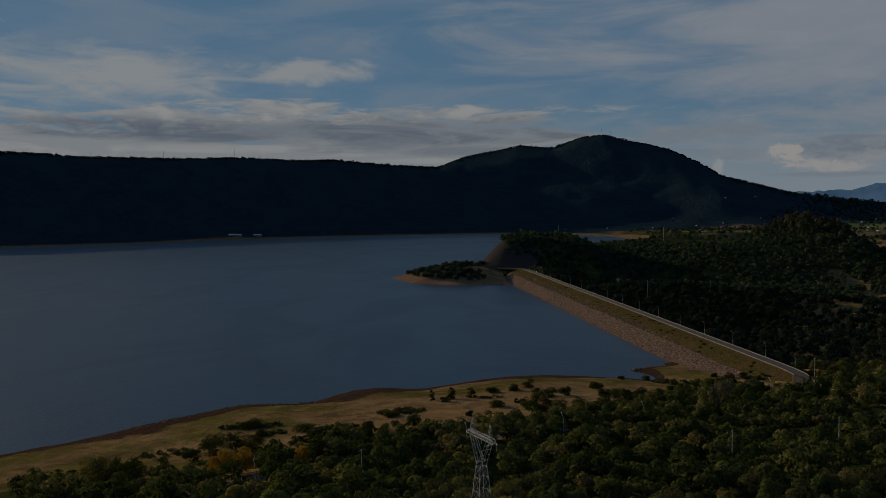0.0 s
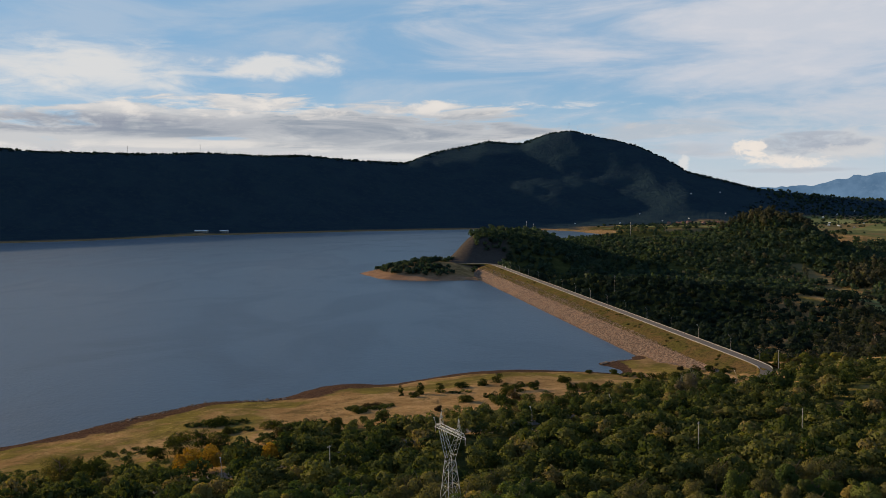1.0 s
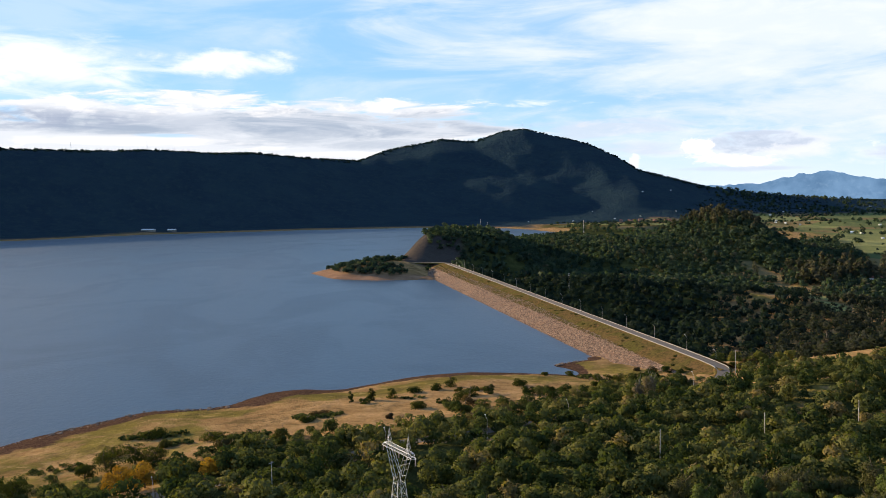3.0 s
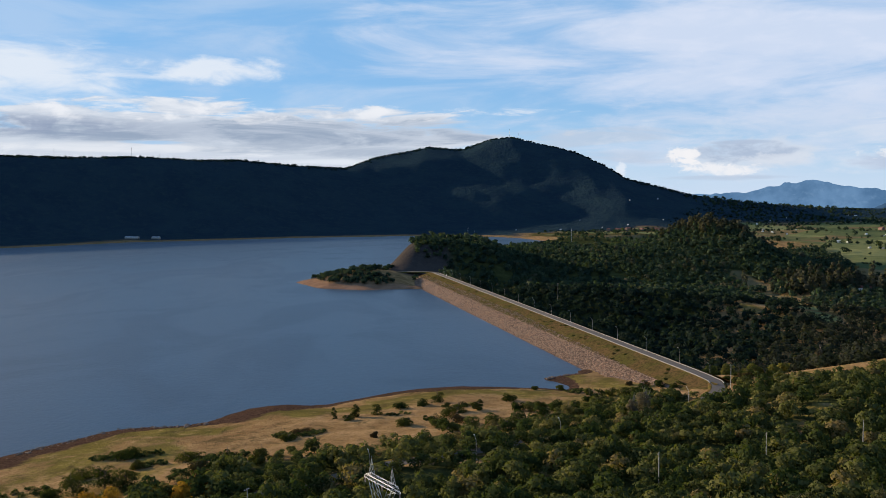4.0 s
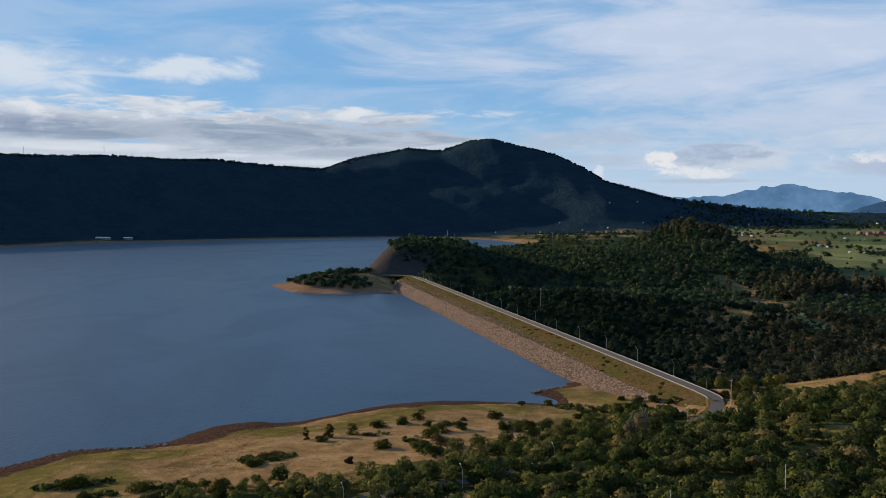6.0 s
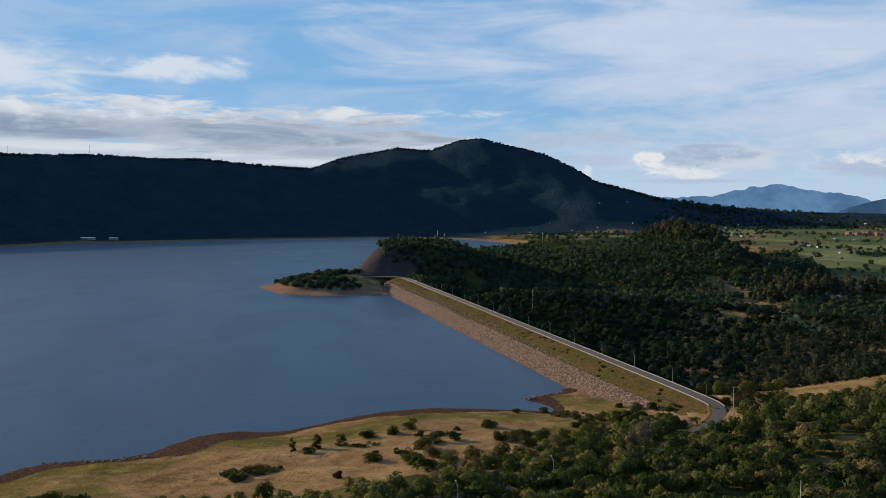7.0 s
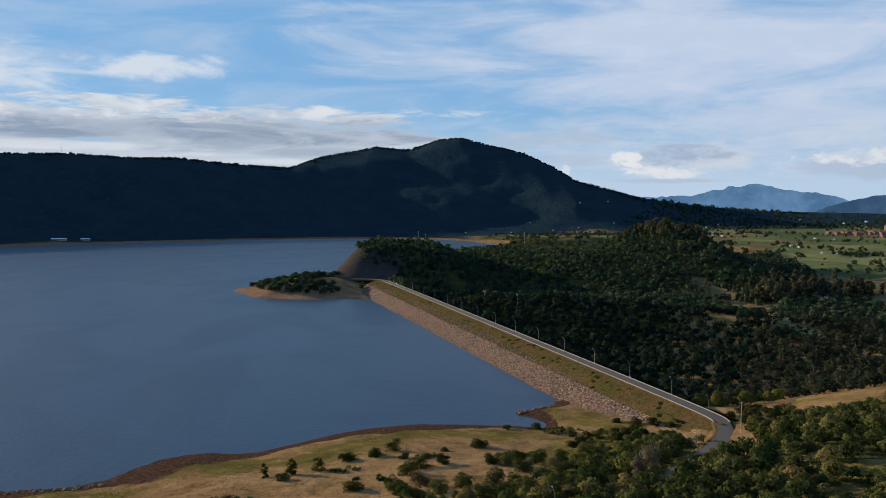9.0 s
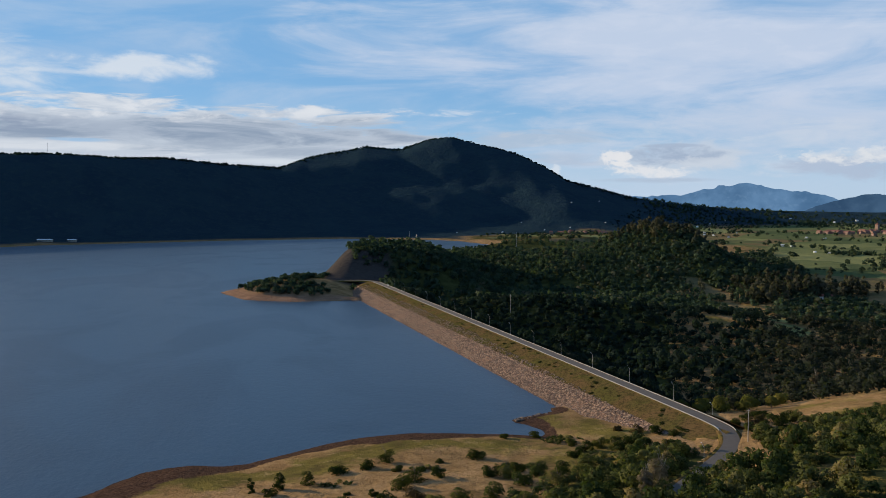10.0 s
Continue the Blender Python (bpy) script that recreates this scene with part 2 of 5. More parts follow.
def water_material():
    m, N, b = material("lake_water")
    p = pos(N)
    sc = N.add("ShaderNodeMapping")
    sc.inputs["Scale"].default_value = (1.0, 0.6, 1.0)
    N.link(p, sc.inputs[0])
    v = sc.outputs[0]
    h = N.math("ADD", N.noise(v, 0.35, 5, 0.65), N.math("MULTIPLY", N.noise(v, 1.3, 3, 0.6), 0.05))
    # cat's paws: long lanes that are a little calmer or rougher
    lane = N.step(N.noise(v, 0.009, 5, 0.6, 1.0), 0.40, 0.66)
    paws = N.step(N.noise(v, 0.03, 4, 0.6, 0.8), 0.62, 0.78)
    b.inputs["Base Color"].default_value = (0.020, 0.044, 0.078, 1)
    N.link(N.step(lane, 0.0, 1.0, 0.345, 0.385), b.inputs["Roughness"])
    b.inputs["IOR"].default_value = 1.33
    bp = N.add("ShaderNodeBump")
    N.link(N.math("ADD", N.step(lane, 0.0, 1.0, 0.22, 0.27), N.math("MULTIPLY", paws, 0.12)), bp.inputs["Strength"])
    bp.inputs["Distance"].default_value = 0.9
    N.link(h, bp.inputs["Height"])
    N.link(bp.outputs[0], b.inputs["Normal"])
    return m


def leaf_material(name, dark, light, tone_from="tone", tip=None):
    """Foliage: diffuse with light shining through; the tone differs from tree to tree."""
    m, N, b = material(name)
    N.t.nodes.remove(b)
    info = N.add("ShaderNodeObjectInfo").outputs["Random"] if tone_from == "object" else attr(N, "tone")
    isl = N.add("ShaderNodeNewGeometry").outputs["Random Per Island"]
    f = N.math("ADD", N.math("MULTIPLY", info, 0.75), N.math("MULTIPLY", isl, 0.16))
    col = N.mix(N.step(f, 0.05, 1.0), dark, light)
    if tip:
        col = N.mix(N.step(info, 0.86, 0.99), col, tip)
    d, t, mx = N.add("ShaderNodeBsdfDiffuse"), N.add("ShaderNodeBsdfTranslucent"), N.add("ShaderNodeMixShader")
    N.link(col, d.inputs[0])
    N.link(N.mix(1.0, col, (1.1, 1.2, 0.5), "MULTIPLY"), t.inputs[0])
    mx.inputs[0].default_value = 0.38
    N.link(d.outputs[0], mx.inputs[1])
    N.link(t.outputs[0], mx.inputs[2])
    N.link(mx.outputs[0], m.node_tree.nodes["Material Output"].inputs[0])
    return m


def riprap_material():
    m, N, b = material("riprap")
    p = pos(N)
    vo = N.add("ShaderNodeTexVoronoi")
    N.link(p, vo.inputs["Vector"])
    vo.inputs["Scale"].default_value = 0.9
    s = N.add("ShaderNodeSeparateColor")
    N.link(vo.outputs["Color"], s.inputs[0])
    col = N.mix(s.outputs[0], (0.17, 0.105, 0.072), (0.34, 0.225, 0.155))
    col = N.mix(N.step(vo.outputs["Distance"], 0.35, 0.62), col, (0.07, 0.045, 0.035))
    mid = N.noise(p, 0.08, 4)
    col = N.mix(N.step(mid, 0.45, 0.7, 0.0, 0.5), col, (0.24, 0.14, 0.09))
    N.link(col, b.inputs["Base Color"])
    b.inputs["Roughness"].default_value = 0.9
    b.inputs["Specular IOR Level"].default_value = 0.1
    bump(N, b, N.math("SUBTRACT", 1.0, vo.outputs["Distance"]), 0.9, 0.5)
    return m


def stone_material():
    m, N, b = material("stone")
    isl = N.add("ShaderNodeNewGeometry").outputs["Random Per Island"]
    n = N.noise(pos(N), 2.0, 5)
    col = N.mix(isl, (0.105, 0.070, 0.050), (0.27, 0.185, 0.132))
    col = N.mix(N.step(n, 0.4, 0.7, 0.0, 0.5), col, (0.14, 0.10, 0.08))
    N.link(col, b.inputs["Base Color"])
    b.inputs["Roughness"].default_value = 0.9
    return m


def bank_material():
    """Rough grass on the top of the dam's water face."""
    m, N, b = material("bank_grass")
    p = pos(N)
    mid, fine = N.noise(p, 0.09, 6, 0.65), N.noise(p, 0.8, 5, 0.7)
    col = N.mix(N.step(mid, 0.35, 0.65), (0.120, 0.074, 0.034), (0.085, 0.074, 0.022))
    col = N.mix(N.step(N.noise(p, 0.28, 5, 0.7), 0.50, 0.68, 0.0, 0.85), col, (0.042, 0.038, 0.013))
    col = N.mix(N.step(fine, 0.45, 0.7), col, (0.036, 0.030, 0.013))
    N.link(col, b.inputs["Base Color"])
    b.inputs["Roughness"].default_value = 0.95
    b.inputs["Specular IOR Level"].default_value = 0.0
    bump(N, b, N.math("ADD", fine, N.math("MULTIPLY", mid, 2.0)), 0.9, 0.6)
    return m


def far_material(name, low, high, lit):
    """Mountains many kilometres off: self-glowing, with the air's blue and lit patches in the colour."""
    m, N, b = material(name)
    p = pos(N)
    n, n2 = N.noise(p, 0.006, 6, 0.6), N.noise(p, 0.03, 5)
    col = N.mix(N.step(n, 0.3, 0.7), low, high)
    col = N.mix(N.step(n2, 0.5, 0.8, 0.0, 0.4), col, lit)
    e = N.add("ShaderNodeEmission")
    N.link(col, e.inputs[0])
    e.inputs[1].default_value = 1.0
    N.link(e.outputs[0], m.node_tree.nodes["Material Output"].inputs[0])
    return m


LAND, WATER = ground_material(), water_material()
RIPRAP, STONE, BANK = riprap_material(), stone_material(), bank_material()
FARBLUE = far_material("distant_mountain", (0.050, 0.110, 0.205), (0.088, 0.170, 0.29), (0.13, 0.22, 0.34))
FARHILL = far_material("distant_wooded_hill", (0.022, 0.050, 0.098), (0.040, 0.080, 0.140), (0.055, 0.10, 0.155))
LEAF_NEAR = leaf_material("leaves", (0.042, 0.066, 0.024), (0.180, 0.190, 0.058), "object", (0.21, 0.160, 0.055))
LEAF_GREY = leaf_material("grey_brown_leaves", (0.068, 0.070, 0.034), (0.155, 0.135, 0.060), "object")
LEAF_MASS = leaf_material("leaves_of_wood", (0.032, 0.047, 0.018), (0.128, 0.126, 0.049), "tone", (0.165, 0.125, 0.060))
# far woods: brighter light and blue haze are put into the leaf colour
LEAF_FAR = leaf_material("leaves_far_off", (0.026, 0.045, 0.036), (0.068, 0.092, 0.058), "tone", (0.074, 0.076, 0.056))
# valley woods: a darker copy, with the valley's shade in the leaf colour
LEAF_SHADED = leaf_material("shaded_valley_leaves", (0.014, 0.025, 0.022), (0.029, 0.042, 0.033), "tone", (0.036, 0.041, 0.032))
LEAF_GUM = leaf_material("gum_leaves", (0.042, 0.046, 0.033), (0.098, 0.090, 0.062), "tone")
# darkened copy of the gum leaves: side valley's shade put into the colour
LEAF_GUM_SHADED = leaf_material("shaded_gum_leaves", (0.022, 0.030, 0.024), (0.048, 0.050, 0.038), "tone")
# hill forest: cloud shade and blue haze are put into the leaf colour
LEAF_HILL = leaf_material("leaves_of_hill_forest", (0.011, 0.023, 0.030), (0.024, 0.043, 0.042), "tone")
LEAF_SHRUB = leaf_material("shrub_leaves", (0.024, 0.034, 0.010), (0.075, 0.075, 0.02), "object", (0.065, 0.043, 0.024))
LEAF_BUSH = leaf_material("bush_leaves", (0.030, 0.044, 0.014), (0.105, 0.105, 0.034), "object", (0.100, 0.080, 0.040))
LEAF_GOLD = leaf_material("golden_blossom", (0.20, 0.105, 0.018), (0.40, 0.225, 0.035), "object")
LEAF_GOLDGREEN = leaf_material("yellowish_leaves", (0.075, 0.080, 0.022), (0.150, 0.135, 0.036), "object")
LEAF_DRY = leaf_material("dry_twigs", (0.080, 0.066, 0.048), (0.140, 0.115, 0.084), "object")
BARK = plain("bark", (0.10, 0.075, 0.055), 0.9)
PALE_BARK = plain("pale_bark", (0.24, 0.20, 0.16), 0.9)
STEEL = plain("galvanised_steel", (0.42, 0.42, 0.40), 0.5, 0.3, 0.2, 0.6)
CONCRETE = plain("concrete", (0.33, 0.31, 0.28), 0.8, 0.0, 0.3, 0.8)
WHITEWALL = plain("whitewash", (0.26, 0.245, 0.215), 0.8, 0.0, 0.35, 0.5)
WHITEFRONT = plain("white_paint", (0.66, 0.65, 0.62), 0.7, 0.0, 0.2, 0.4)
ASPHALT = plain("asphalt", (0.098, 0.085, 0.075), 0.98, 0.0, 0.4, 0.4)
ROADPAINT = plain("road_paint", (0.70, 0.68, 0.60), 0.7, 0.0, 0.4, 1.2)
BRICKRED = plain("red_roof_tiles", (0.18, 0.080, 0.060), 0.85, 0.0, 0.4, 0.3)
WALLTAN = plain("brick_wall", (0.22, 0.145, 0.115), 0.85, 0.0, 0.3, 0.3)
ROOFGREY = plain("sheet_roof", (0.62, 0.64, 0.66), 0.5, 0.1, 0.3, 0.3)
DARKGLASS = plain("window_glass", (0.03, 0.035, 0.04), 0.15, 0.0, 0.1, 0.5)
LAMPHEAD = plain("lamp_head", (0.52, 0.52, 0.50), 0.4, 0.2, 0.1, 2.0)
ROCK = plain("boulder_rock", (0.165, 0.118, 0.090), 0.95, 0.0, 0.5, 0.9)
CERAMIC = plain("glazed_insulator", (0.25, 0.18, 0.14), 0.3, 0.0, 0.2, 2.0)

# ------------------------------------------------------------ the lie of the land
rng = np.random.default_rng(7)
DAM_A, DAM_L = np.array((144.0, 425.0)), 578.0        # water-side edge of the crest, near end; length
DAM_DIR = np.array((-0.1990, 0.9800))
DAM_OUT = np.array((0.9800, 0.1990))                  # towards the dry side
CREST = 11.0
SHORE = np.array([(-520, 60), (-330, 190), (-250, 262), (-195, 317), (-168, 346), (-149, 371), (-126, 397), (-111, 400), (-93, 401),
                  (-78, 425), (-63, 436), (-41, 431), (-29, 439), (-12, 453), (8.5, 464), (30, 467), (52, 462.5), (64, 461), (75, 458), (82, 454), (85, 461), (80, 472), (73.5, 480), (83, 487),
                  (100, 497), (52, 740), (3, 925), (-49, 924), (-98, 942), (-132, 1013), (-100, 1085), (-40, 1190),
                  (90, 1420), (235, 1690), (306, 1836), (262, 1985), (215, 2050), (-4, 2138), (-281, 2088), (-528, 1988),
                  (-645, 1954), (-815, 1784), (-1100, 1650), (-1700, 1500), (-2400, 1200), (-2600, 300), (-1500, -200)], float)


near_shore = SHORE[2:27]
rounded = np.stack([0.75 * near_shore[:-1] + 0.25 * near_shore[1:], 0.25 * near_shore[:-1] + 0.75 * near_shore[1:]], 1).reshape(-1, 2)
SHORE = np.concatenate([SHORE[:3], rounded, SHORE[26:]])


def lattice(ix, iy):
    h = (ix.astype(np.int64) * 374761393 + iy.astype(np.int64) * 668265263) & 0x7FFFFFFF
    h = ((h ^ (h >> 13)) * 1274126177) & 0x7FFFFFFF
    return ((h ^ (h >> 16)) & 0xFFFF) / 65535.0


def vnoise(x, y):
    ix, iy = np.floor(x), np.floor(y)
    fx, fy = x - ix, y - iy
    fx, fy = fx * fx * (3 - 2 * fx), fy * fy * (3 - 2 * fy)
    a, b = lattice(ix, iy), lattice(ix + 1, iy)
    c, d = lattice(ix, iy + 1), lattice(ix + 1, iy + 1)
    return (a * (1 - fx) + b * fx) * (1 - fy) + (c * (1 - fx) + d * fx) * fy


def fbm(x, y, scale, octaves=4):
    x, y, s, k = np.asarray(x, float) / scale, np.asarray(y, float) / scale, 0.0, 0.5
    for i in range(octaves):
        s = s + k * (vnoise(x + 17.3 * i, y - 9.1 * i) - 0.5)
        x, y, k = x * 2.03, y * 2.03, k * 0.5
    return s * 2


def sm(lo, hi, v):
    u = np.clip((v - lo) / (hi - lo), 0, 1)
    return u * u * (3 - 2 * u)


def shore_distance(x, y):
    """Metres from the shoreline, negative on the water."""
    best, inside = np.full(x.shape, 1e9), np.zeros(x.shape, bool)
    for (ax, ay), (bx, by) in zip(SHORE, np.roll(SHORE, -1, 0)):
        dx, dy = bx - ax, by - ay
        u = np.clip(((x - ax) * dx + (y - ay) * dy) / (dx * dx + dy * dy), 0, 1)
        best = np.minimum(best, np.hypot(x - ax - u * dx, y - ay - u * dy))
        cross = (ay > y) != (by > y)
        with np.errstate(divide="ignore", invalid="ignore"):
            inside ^= cross & (x < (bx - ax) * (y - ay) / (by - ay if by != ay else 1e-9) + ax)
    return np.where(inside, -best, best)


def dam_coords(x, y):
    px, py = x - DAM_A[0], y - DAM_A[1]
    return px * DAM_DIR[0] + py * DAM_DIR[1], px * DAM_OUT[0] + py * DAM_OUT[1]


def gauss(x, y, cx, cy, sx, sy):
    return np.exp(-((x - cx) / sx) ** 2 - ((y - cy) / sy) ** 2)


# skyline of the hills round the lake: azimuth, angle above the eye, range of the crest
RIDGE_AZ = np.array([-180, -60, -40, -30.7, -28, -25, -22, -18, -14, -11.6, -7.8, -4.2, -2.4, 0, 1.5, 3.8, 5.8, 7.2, 8.9, 11.6, 13.6, 15.1, 17.3, 19.2, 22.8, 26.2, 29.5, 34, 40, 60, 180])
RIDGE_EL = np.array([1, 2.0, 3.2, 2.95, 2.75, 2.7, 2.65, 2.73, 2.53, 2.57, 2.2, 2.02, 2.7, 3.16, 3.46, 3.27, 3.92, 4.08, 3.67, 3.0, 2.05, 1.14, .55, 0, -.50, -.80, -1.0, -1.0, -.9, -.3, 1])
RIDGE_R = np.array([3000, 2700, 2600, 2600, 2600, 2600, 2600, 2650, 2700, 2700, 2800, 2950, 3150, 3250, 3300, 3300, 3350, 3350, 3350, 3250, 3150, 3050, 3000, 3050, 3200, 3400, 3900, 4300, 4300, 4000, 3000])
FOOT_AZ = np.array([-180, -90, -45, -25, -15, 0, 6, 10, 16, 22, 30, 45, 180])
FOOT_R = np.array([1800, 1800, 1950, 1925, 2030, 2090, 2060, 2120, 2250, 2450, 2700, 2800, 1800])
EYE0 = (0.0, 56.0, 99.5)


def polar(x, y):
    return np.degrees(np.arctan2(x - EYE0[0], y - EYE0[1])), np.hypot(x - EYE0[0], y - EYE0[1])


def land_parts(x, y):
    """Height of the land and the masks of what grows on it."""
    x, y = np.asarray(x, float), np.asarray(y, float)
    d = shore_distance(x, y)
    d = d + 2.2 * fbm(x, y, 16, 3) * (d > -12) * (d < 60)
    s, u = dam_coords(x, y)
    a, r = polar(x, y)
    roll_ = fbm(x, y, 60, 4)
    # near bank: a grassy slope that climbs from the water towards the wooded hill
    dd = np.maximum(d, 0)
    near = np.interp(dd, [0, 4, 12, 40, 70, 110, 160, 210, 290, 420, 700, 1200], [0, 0.9, 2.0, 5.0, 7.6, 12, 17, 22.5, 31, 46, 70, 90])
    near = near + roll_ * np.interp(dd, [0, 10, 60, 200], [0, 0.5, 1.6, 4])
    near = near + 2.0 * gauss(x, y, 148, 412, 30, 26) + 7 * gauss(x, y, 165, 345, 35, 35)
    near = near - 9.0 * sm(160, 208, x) * sm(368, 446, y)
    # valley on the dry side of the dam, and the plain beyond
    floor = np.interp(r, [0, 500, 800, 1200, 1700, 2400, 3500, 5000], [-20, -27, -27, -14, -7, -3, 12, 25]) + 3 * fbm(x, y, 220, 3)
    k1 = 34 * sm(-34, 14, x) * sm(1000, 1075, y - 0.12 * x) * (1 - sm(95, 190, x) * 0.9) * (1 - sm(1180, 1420, y))
    hills = k1 + 26 * gauss(x, y, 330, 1320, 110, 150) + 57 * gauss(x, y, 505, 1385, np.where(x > 505, 58.0, 95.0), 220) + 16 * gauss(x, y, 210, 905, 120, 75) + 12 * gauss(x, y, 330, 850, 90, 60) + 12 * gauss(x, y, 110, 1010, 90, 90)
    hills = hills + 7 * fbm(x, y, 110, 4) * sm(150, 400, u + 300)
    lowbank = np.interp(dd, [0, 6, 25, 60, 400], [0, 1.5, 5.0, 7.0, 8.0])
    wide = sm(-10, 30, s) * (1 - sm(DAM_L - 50, DAM_L + 70, s))
    drop = (sm(4, 26, dd) * wide + sm(70, 260, dd) * (1 - wide)) * sm(-60, 40, u)
    valley = lowbank * (1 - drop) + floor * drop + hills
    valley = valley + 8.0 * gauss(x, y, -48, 1004, 38, 36)
    w = sm(0, 175, s) * sm(380, 520, y + 0.35 * x)
    h = near * (1 - w) + valley * w
    # hills round the lake
    foot, crest, el = np.interp(a, FOOT_AZ, FOOT_R), np.interp(a, RIDGE_AZ, RIDGE_R), np.interp(a, RIDGE_AZ, RIDGE_EL)
    q = (r - foot) / (crest - foot)
    el = np.interp(a + 8.0 * fbm(x, y, 520, 3) * np.clip(1 - q, 0, 1) * np.clip(q * 4, 0, 1), RIDGE_AZ, RIDGE_EL)
    top = EYE0[2] + crest * np.tan(np.radians(el)) + 1.0
    rise = np.where(q < 1, 0.16 * np.clip(q, 0, 1) + 0.84 * sm(0.16, 1.04, q), 1 - 0.35 * (q - 1))
    gully = fbm(x, y, 420, 5) * 0.24 * np.clip(q * (1 - q) * 4, 0, 1)
    far = np.maximum(top - 4, 0) * (rise + 0.6 * gully * (rise > 0)) + 4.0 * sm(0, 0.1, q)
    wf = sm(-0.06, 0.06, q)
    plainish = sm(17, 24, a) * (1 - sm(120, 160, a))
    h = np.where(q > -0.06, np.maximum(h * (1 - wf), 0) * (1 - plainish) + h * (1 - wf) * plainish + far * wf, h)
    h = np.where((d > 0) & (q > -0.3) & (plainish < 0.5) & (s > DAM_L + 200), np.maximum(h, lowbank * 0.5), h)
    h = np.where(d < 0, np.maximum(-25, 0.16 * d), h)
    return h, d, s, u, a, r, q, plainish


def land(x, y):
    return land_parts(x, y)[0]


EDGE_X = np.array([-400, -200, -140, -111, -85, -70, -61, -38, -11, -4, 13, 32, 52, 69, 91, 105, 112, 122, 129, 146, 151, 162, 185, 250, 300, 420])
EDGE_Y = np.array([120, 246, 282, 276, 288, 302, 322, 326, 322, 331, 350, 343, 361, 380, 412, 428, 426, 410, 398, 394, 418, 428, 445, 460, 464, 472])
CLEARINGS = np.array([(136, 415, 12, 9), (130, 378, 15, 11), (-86, 256, 12, 7), (-74, 264, 13, 4.5), (-62, 267, 8, 4), (214, 482, 42, 15), (252, 496, 26, 9), (514, 948, 18, 7), (592, 962, 26, 24), (454, 960, 9, 24), (437, 883, 12, 6), (440, 1070, 16, 60), (424, 960, 16, 50), (408, 868, 14, 34), (398, 806, 16, 22), (140, 346, 9, 6), (186, 367, 13, 6), (152, 371, 5, 5), (-106, 285, 14, 9),
                      (68, 392, 8, 5), (356, 800, 20, 4), (262, 845, 14, 2.5), (22, 291, 6, 6), (150, 330, 13, 6), (134, 318, 9, 6), (158, 352, 9, 4), (122, 300, 7, 4), (200, 340, 10, 5)], float)
PASTURE_AZ = [30.5, 29.6, 26.6, 21.5]                 # where the open pastures begin, at four ranges
ROAD = np.array([(-75, 1012), (-30, 1017), (8, 1016), (28, 1008), (34, 990), (147.4, 428), (146.0, 416), (141.5, 405), (134, 394), (123.5, 381.5), (108.5, 364.5), (98, 353.5), (80, 343), (60, 332), (26, 309), (-8, 291), (-45, 270), (-75, 250), (-120, 216), (-170, 178)], float)


def resample(points, step):
    """Points every step metres along a smoothed polyline."""
    p = np.asarray(points, float)
    for _ in range(3):
        p = np.concatenate([p[:1]] + [np.stack([0.75 * a + 0.25 * b, 0.25 * a + 0.75 * b]) for a, b in zip(p[:-1], p[1:])] + [p[-1:]])
    length = np.concatenate([[0], np.cumsum(np.hypot(*np.diff(p, axis=0).T))])
    t = np.arange(0, length[-1], step)
    return np.stack([np.interp(t, length, p[:, 0]), np.interp(t, length, p[:, 1])], 1)


ROAD_PTS = resample(ROAD, 3.0)


def road_gap(x, y):
    best = np.full(np.shape(x), 1e9)
    for px, py in ROAD_PTS[::2]:
        best = np.minimum(best, np.hypot(x - px, y - py))
    return best


def in_clearing(x, y):
    k = np.zeros(np.shape(x))
    for cx, cy, rx, ry in CLEARINGS:
        k = np.maximum(k, 1.0 - (((x - cx) / rx) ** 2 + ((y - cy) / ry) ** 2))
    return k


def wood_gap(x, y):
    """True in the grassy gaps of the wood beside the road's bend."""
    return (x > 84) & (y < 372) & (fbm(x, y, 30, 3) < -0.36)


def near_wood(x, y):
    """Above 0 inside the wood of the near hillside, in metres from its edge."""
    return np.interp(x, EDGE_X, EDGE_Y) - y + 6 * fbm(x, y, 25, 3)


# ------------------------------------------------------------ mesh helpers


def mesh_from(name, verts, faces, mats, smooth=False, face_mats=None, **attrs):
    """A mesh from arrays; faces all have the same number of corners."""
    verts, faces = np.asarray(verts, np.float32), np.asarray(faces, np.int32)
    me = bpy.data.meshes.new(name)
    nf, k = faces.shape
    me.vertices.add(len(verts))
    me.vertices.foreach_set("co", verts.ravel())
    me.loops.add(nf * k)
    me.loops.foreach_set("vertex_index", faces.ravel())
    me.polygons.add(nf)
    me.polygons.foreach_set("loop_start", np.arange(0, nf * k, k, dtype=np.int32))
    me.polygons.foreach_set("loop_total", np.full(nf, k, np.int32))
    if smooth:
        me.polygons.foreach_set("use_smooth", np.ones(nf, bool))
    for m in mats if isinstance(mats, (list, tuple)) else [mats]:
        me.materials.append(m)
    if face_mats is not None:
        me.polygons.foreach_set("material_index", np.asarray(face_mats, np.int32))
    for key, val in attrs.items():
        me.attributes.new(key, "FLOAT", "POINT").data.foreach_set("value", np.asarray(val, np.float32))
    me.update(calc_edges=True)
    me.validate()
    return me


def part(name, bm, mat, parent=None, label=""):
    """Links a bmesh, or a finished mesh, as one mesh object under a thing or a part."""
    if isinstance(bm, bmesh.types.BMesh):
        me = bpy.data.meshes.new(name)
        bm.to_mesh(me)
        bm.free()
        me.materials.append(mat)
    else:
        me = bm
    ob = new(name, me)
    ob.parent = parent
    return tagged(ob, label)


def thing(name, m, label, category, group="", kind=""):
    """An Empty that stands for a whole thing."""
    e = new(name)
    e.matrix_world = m
    e.empty_display_size = 0.3
    return tagged(e, label, category, group, kind)


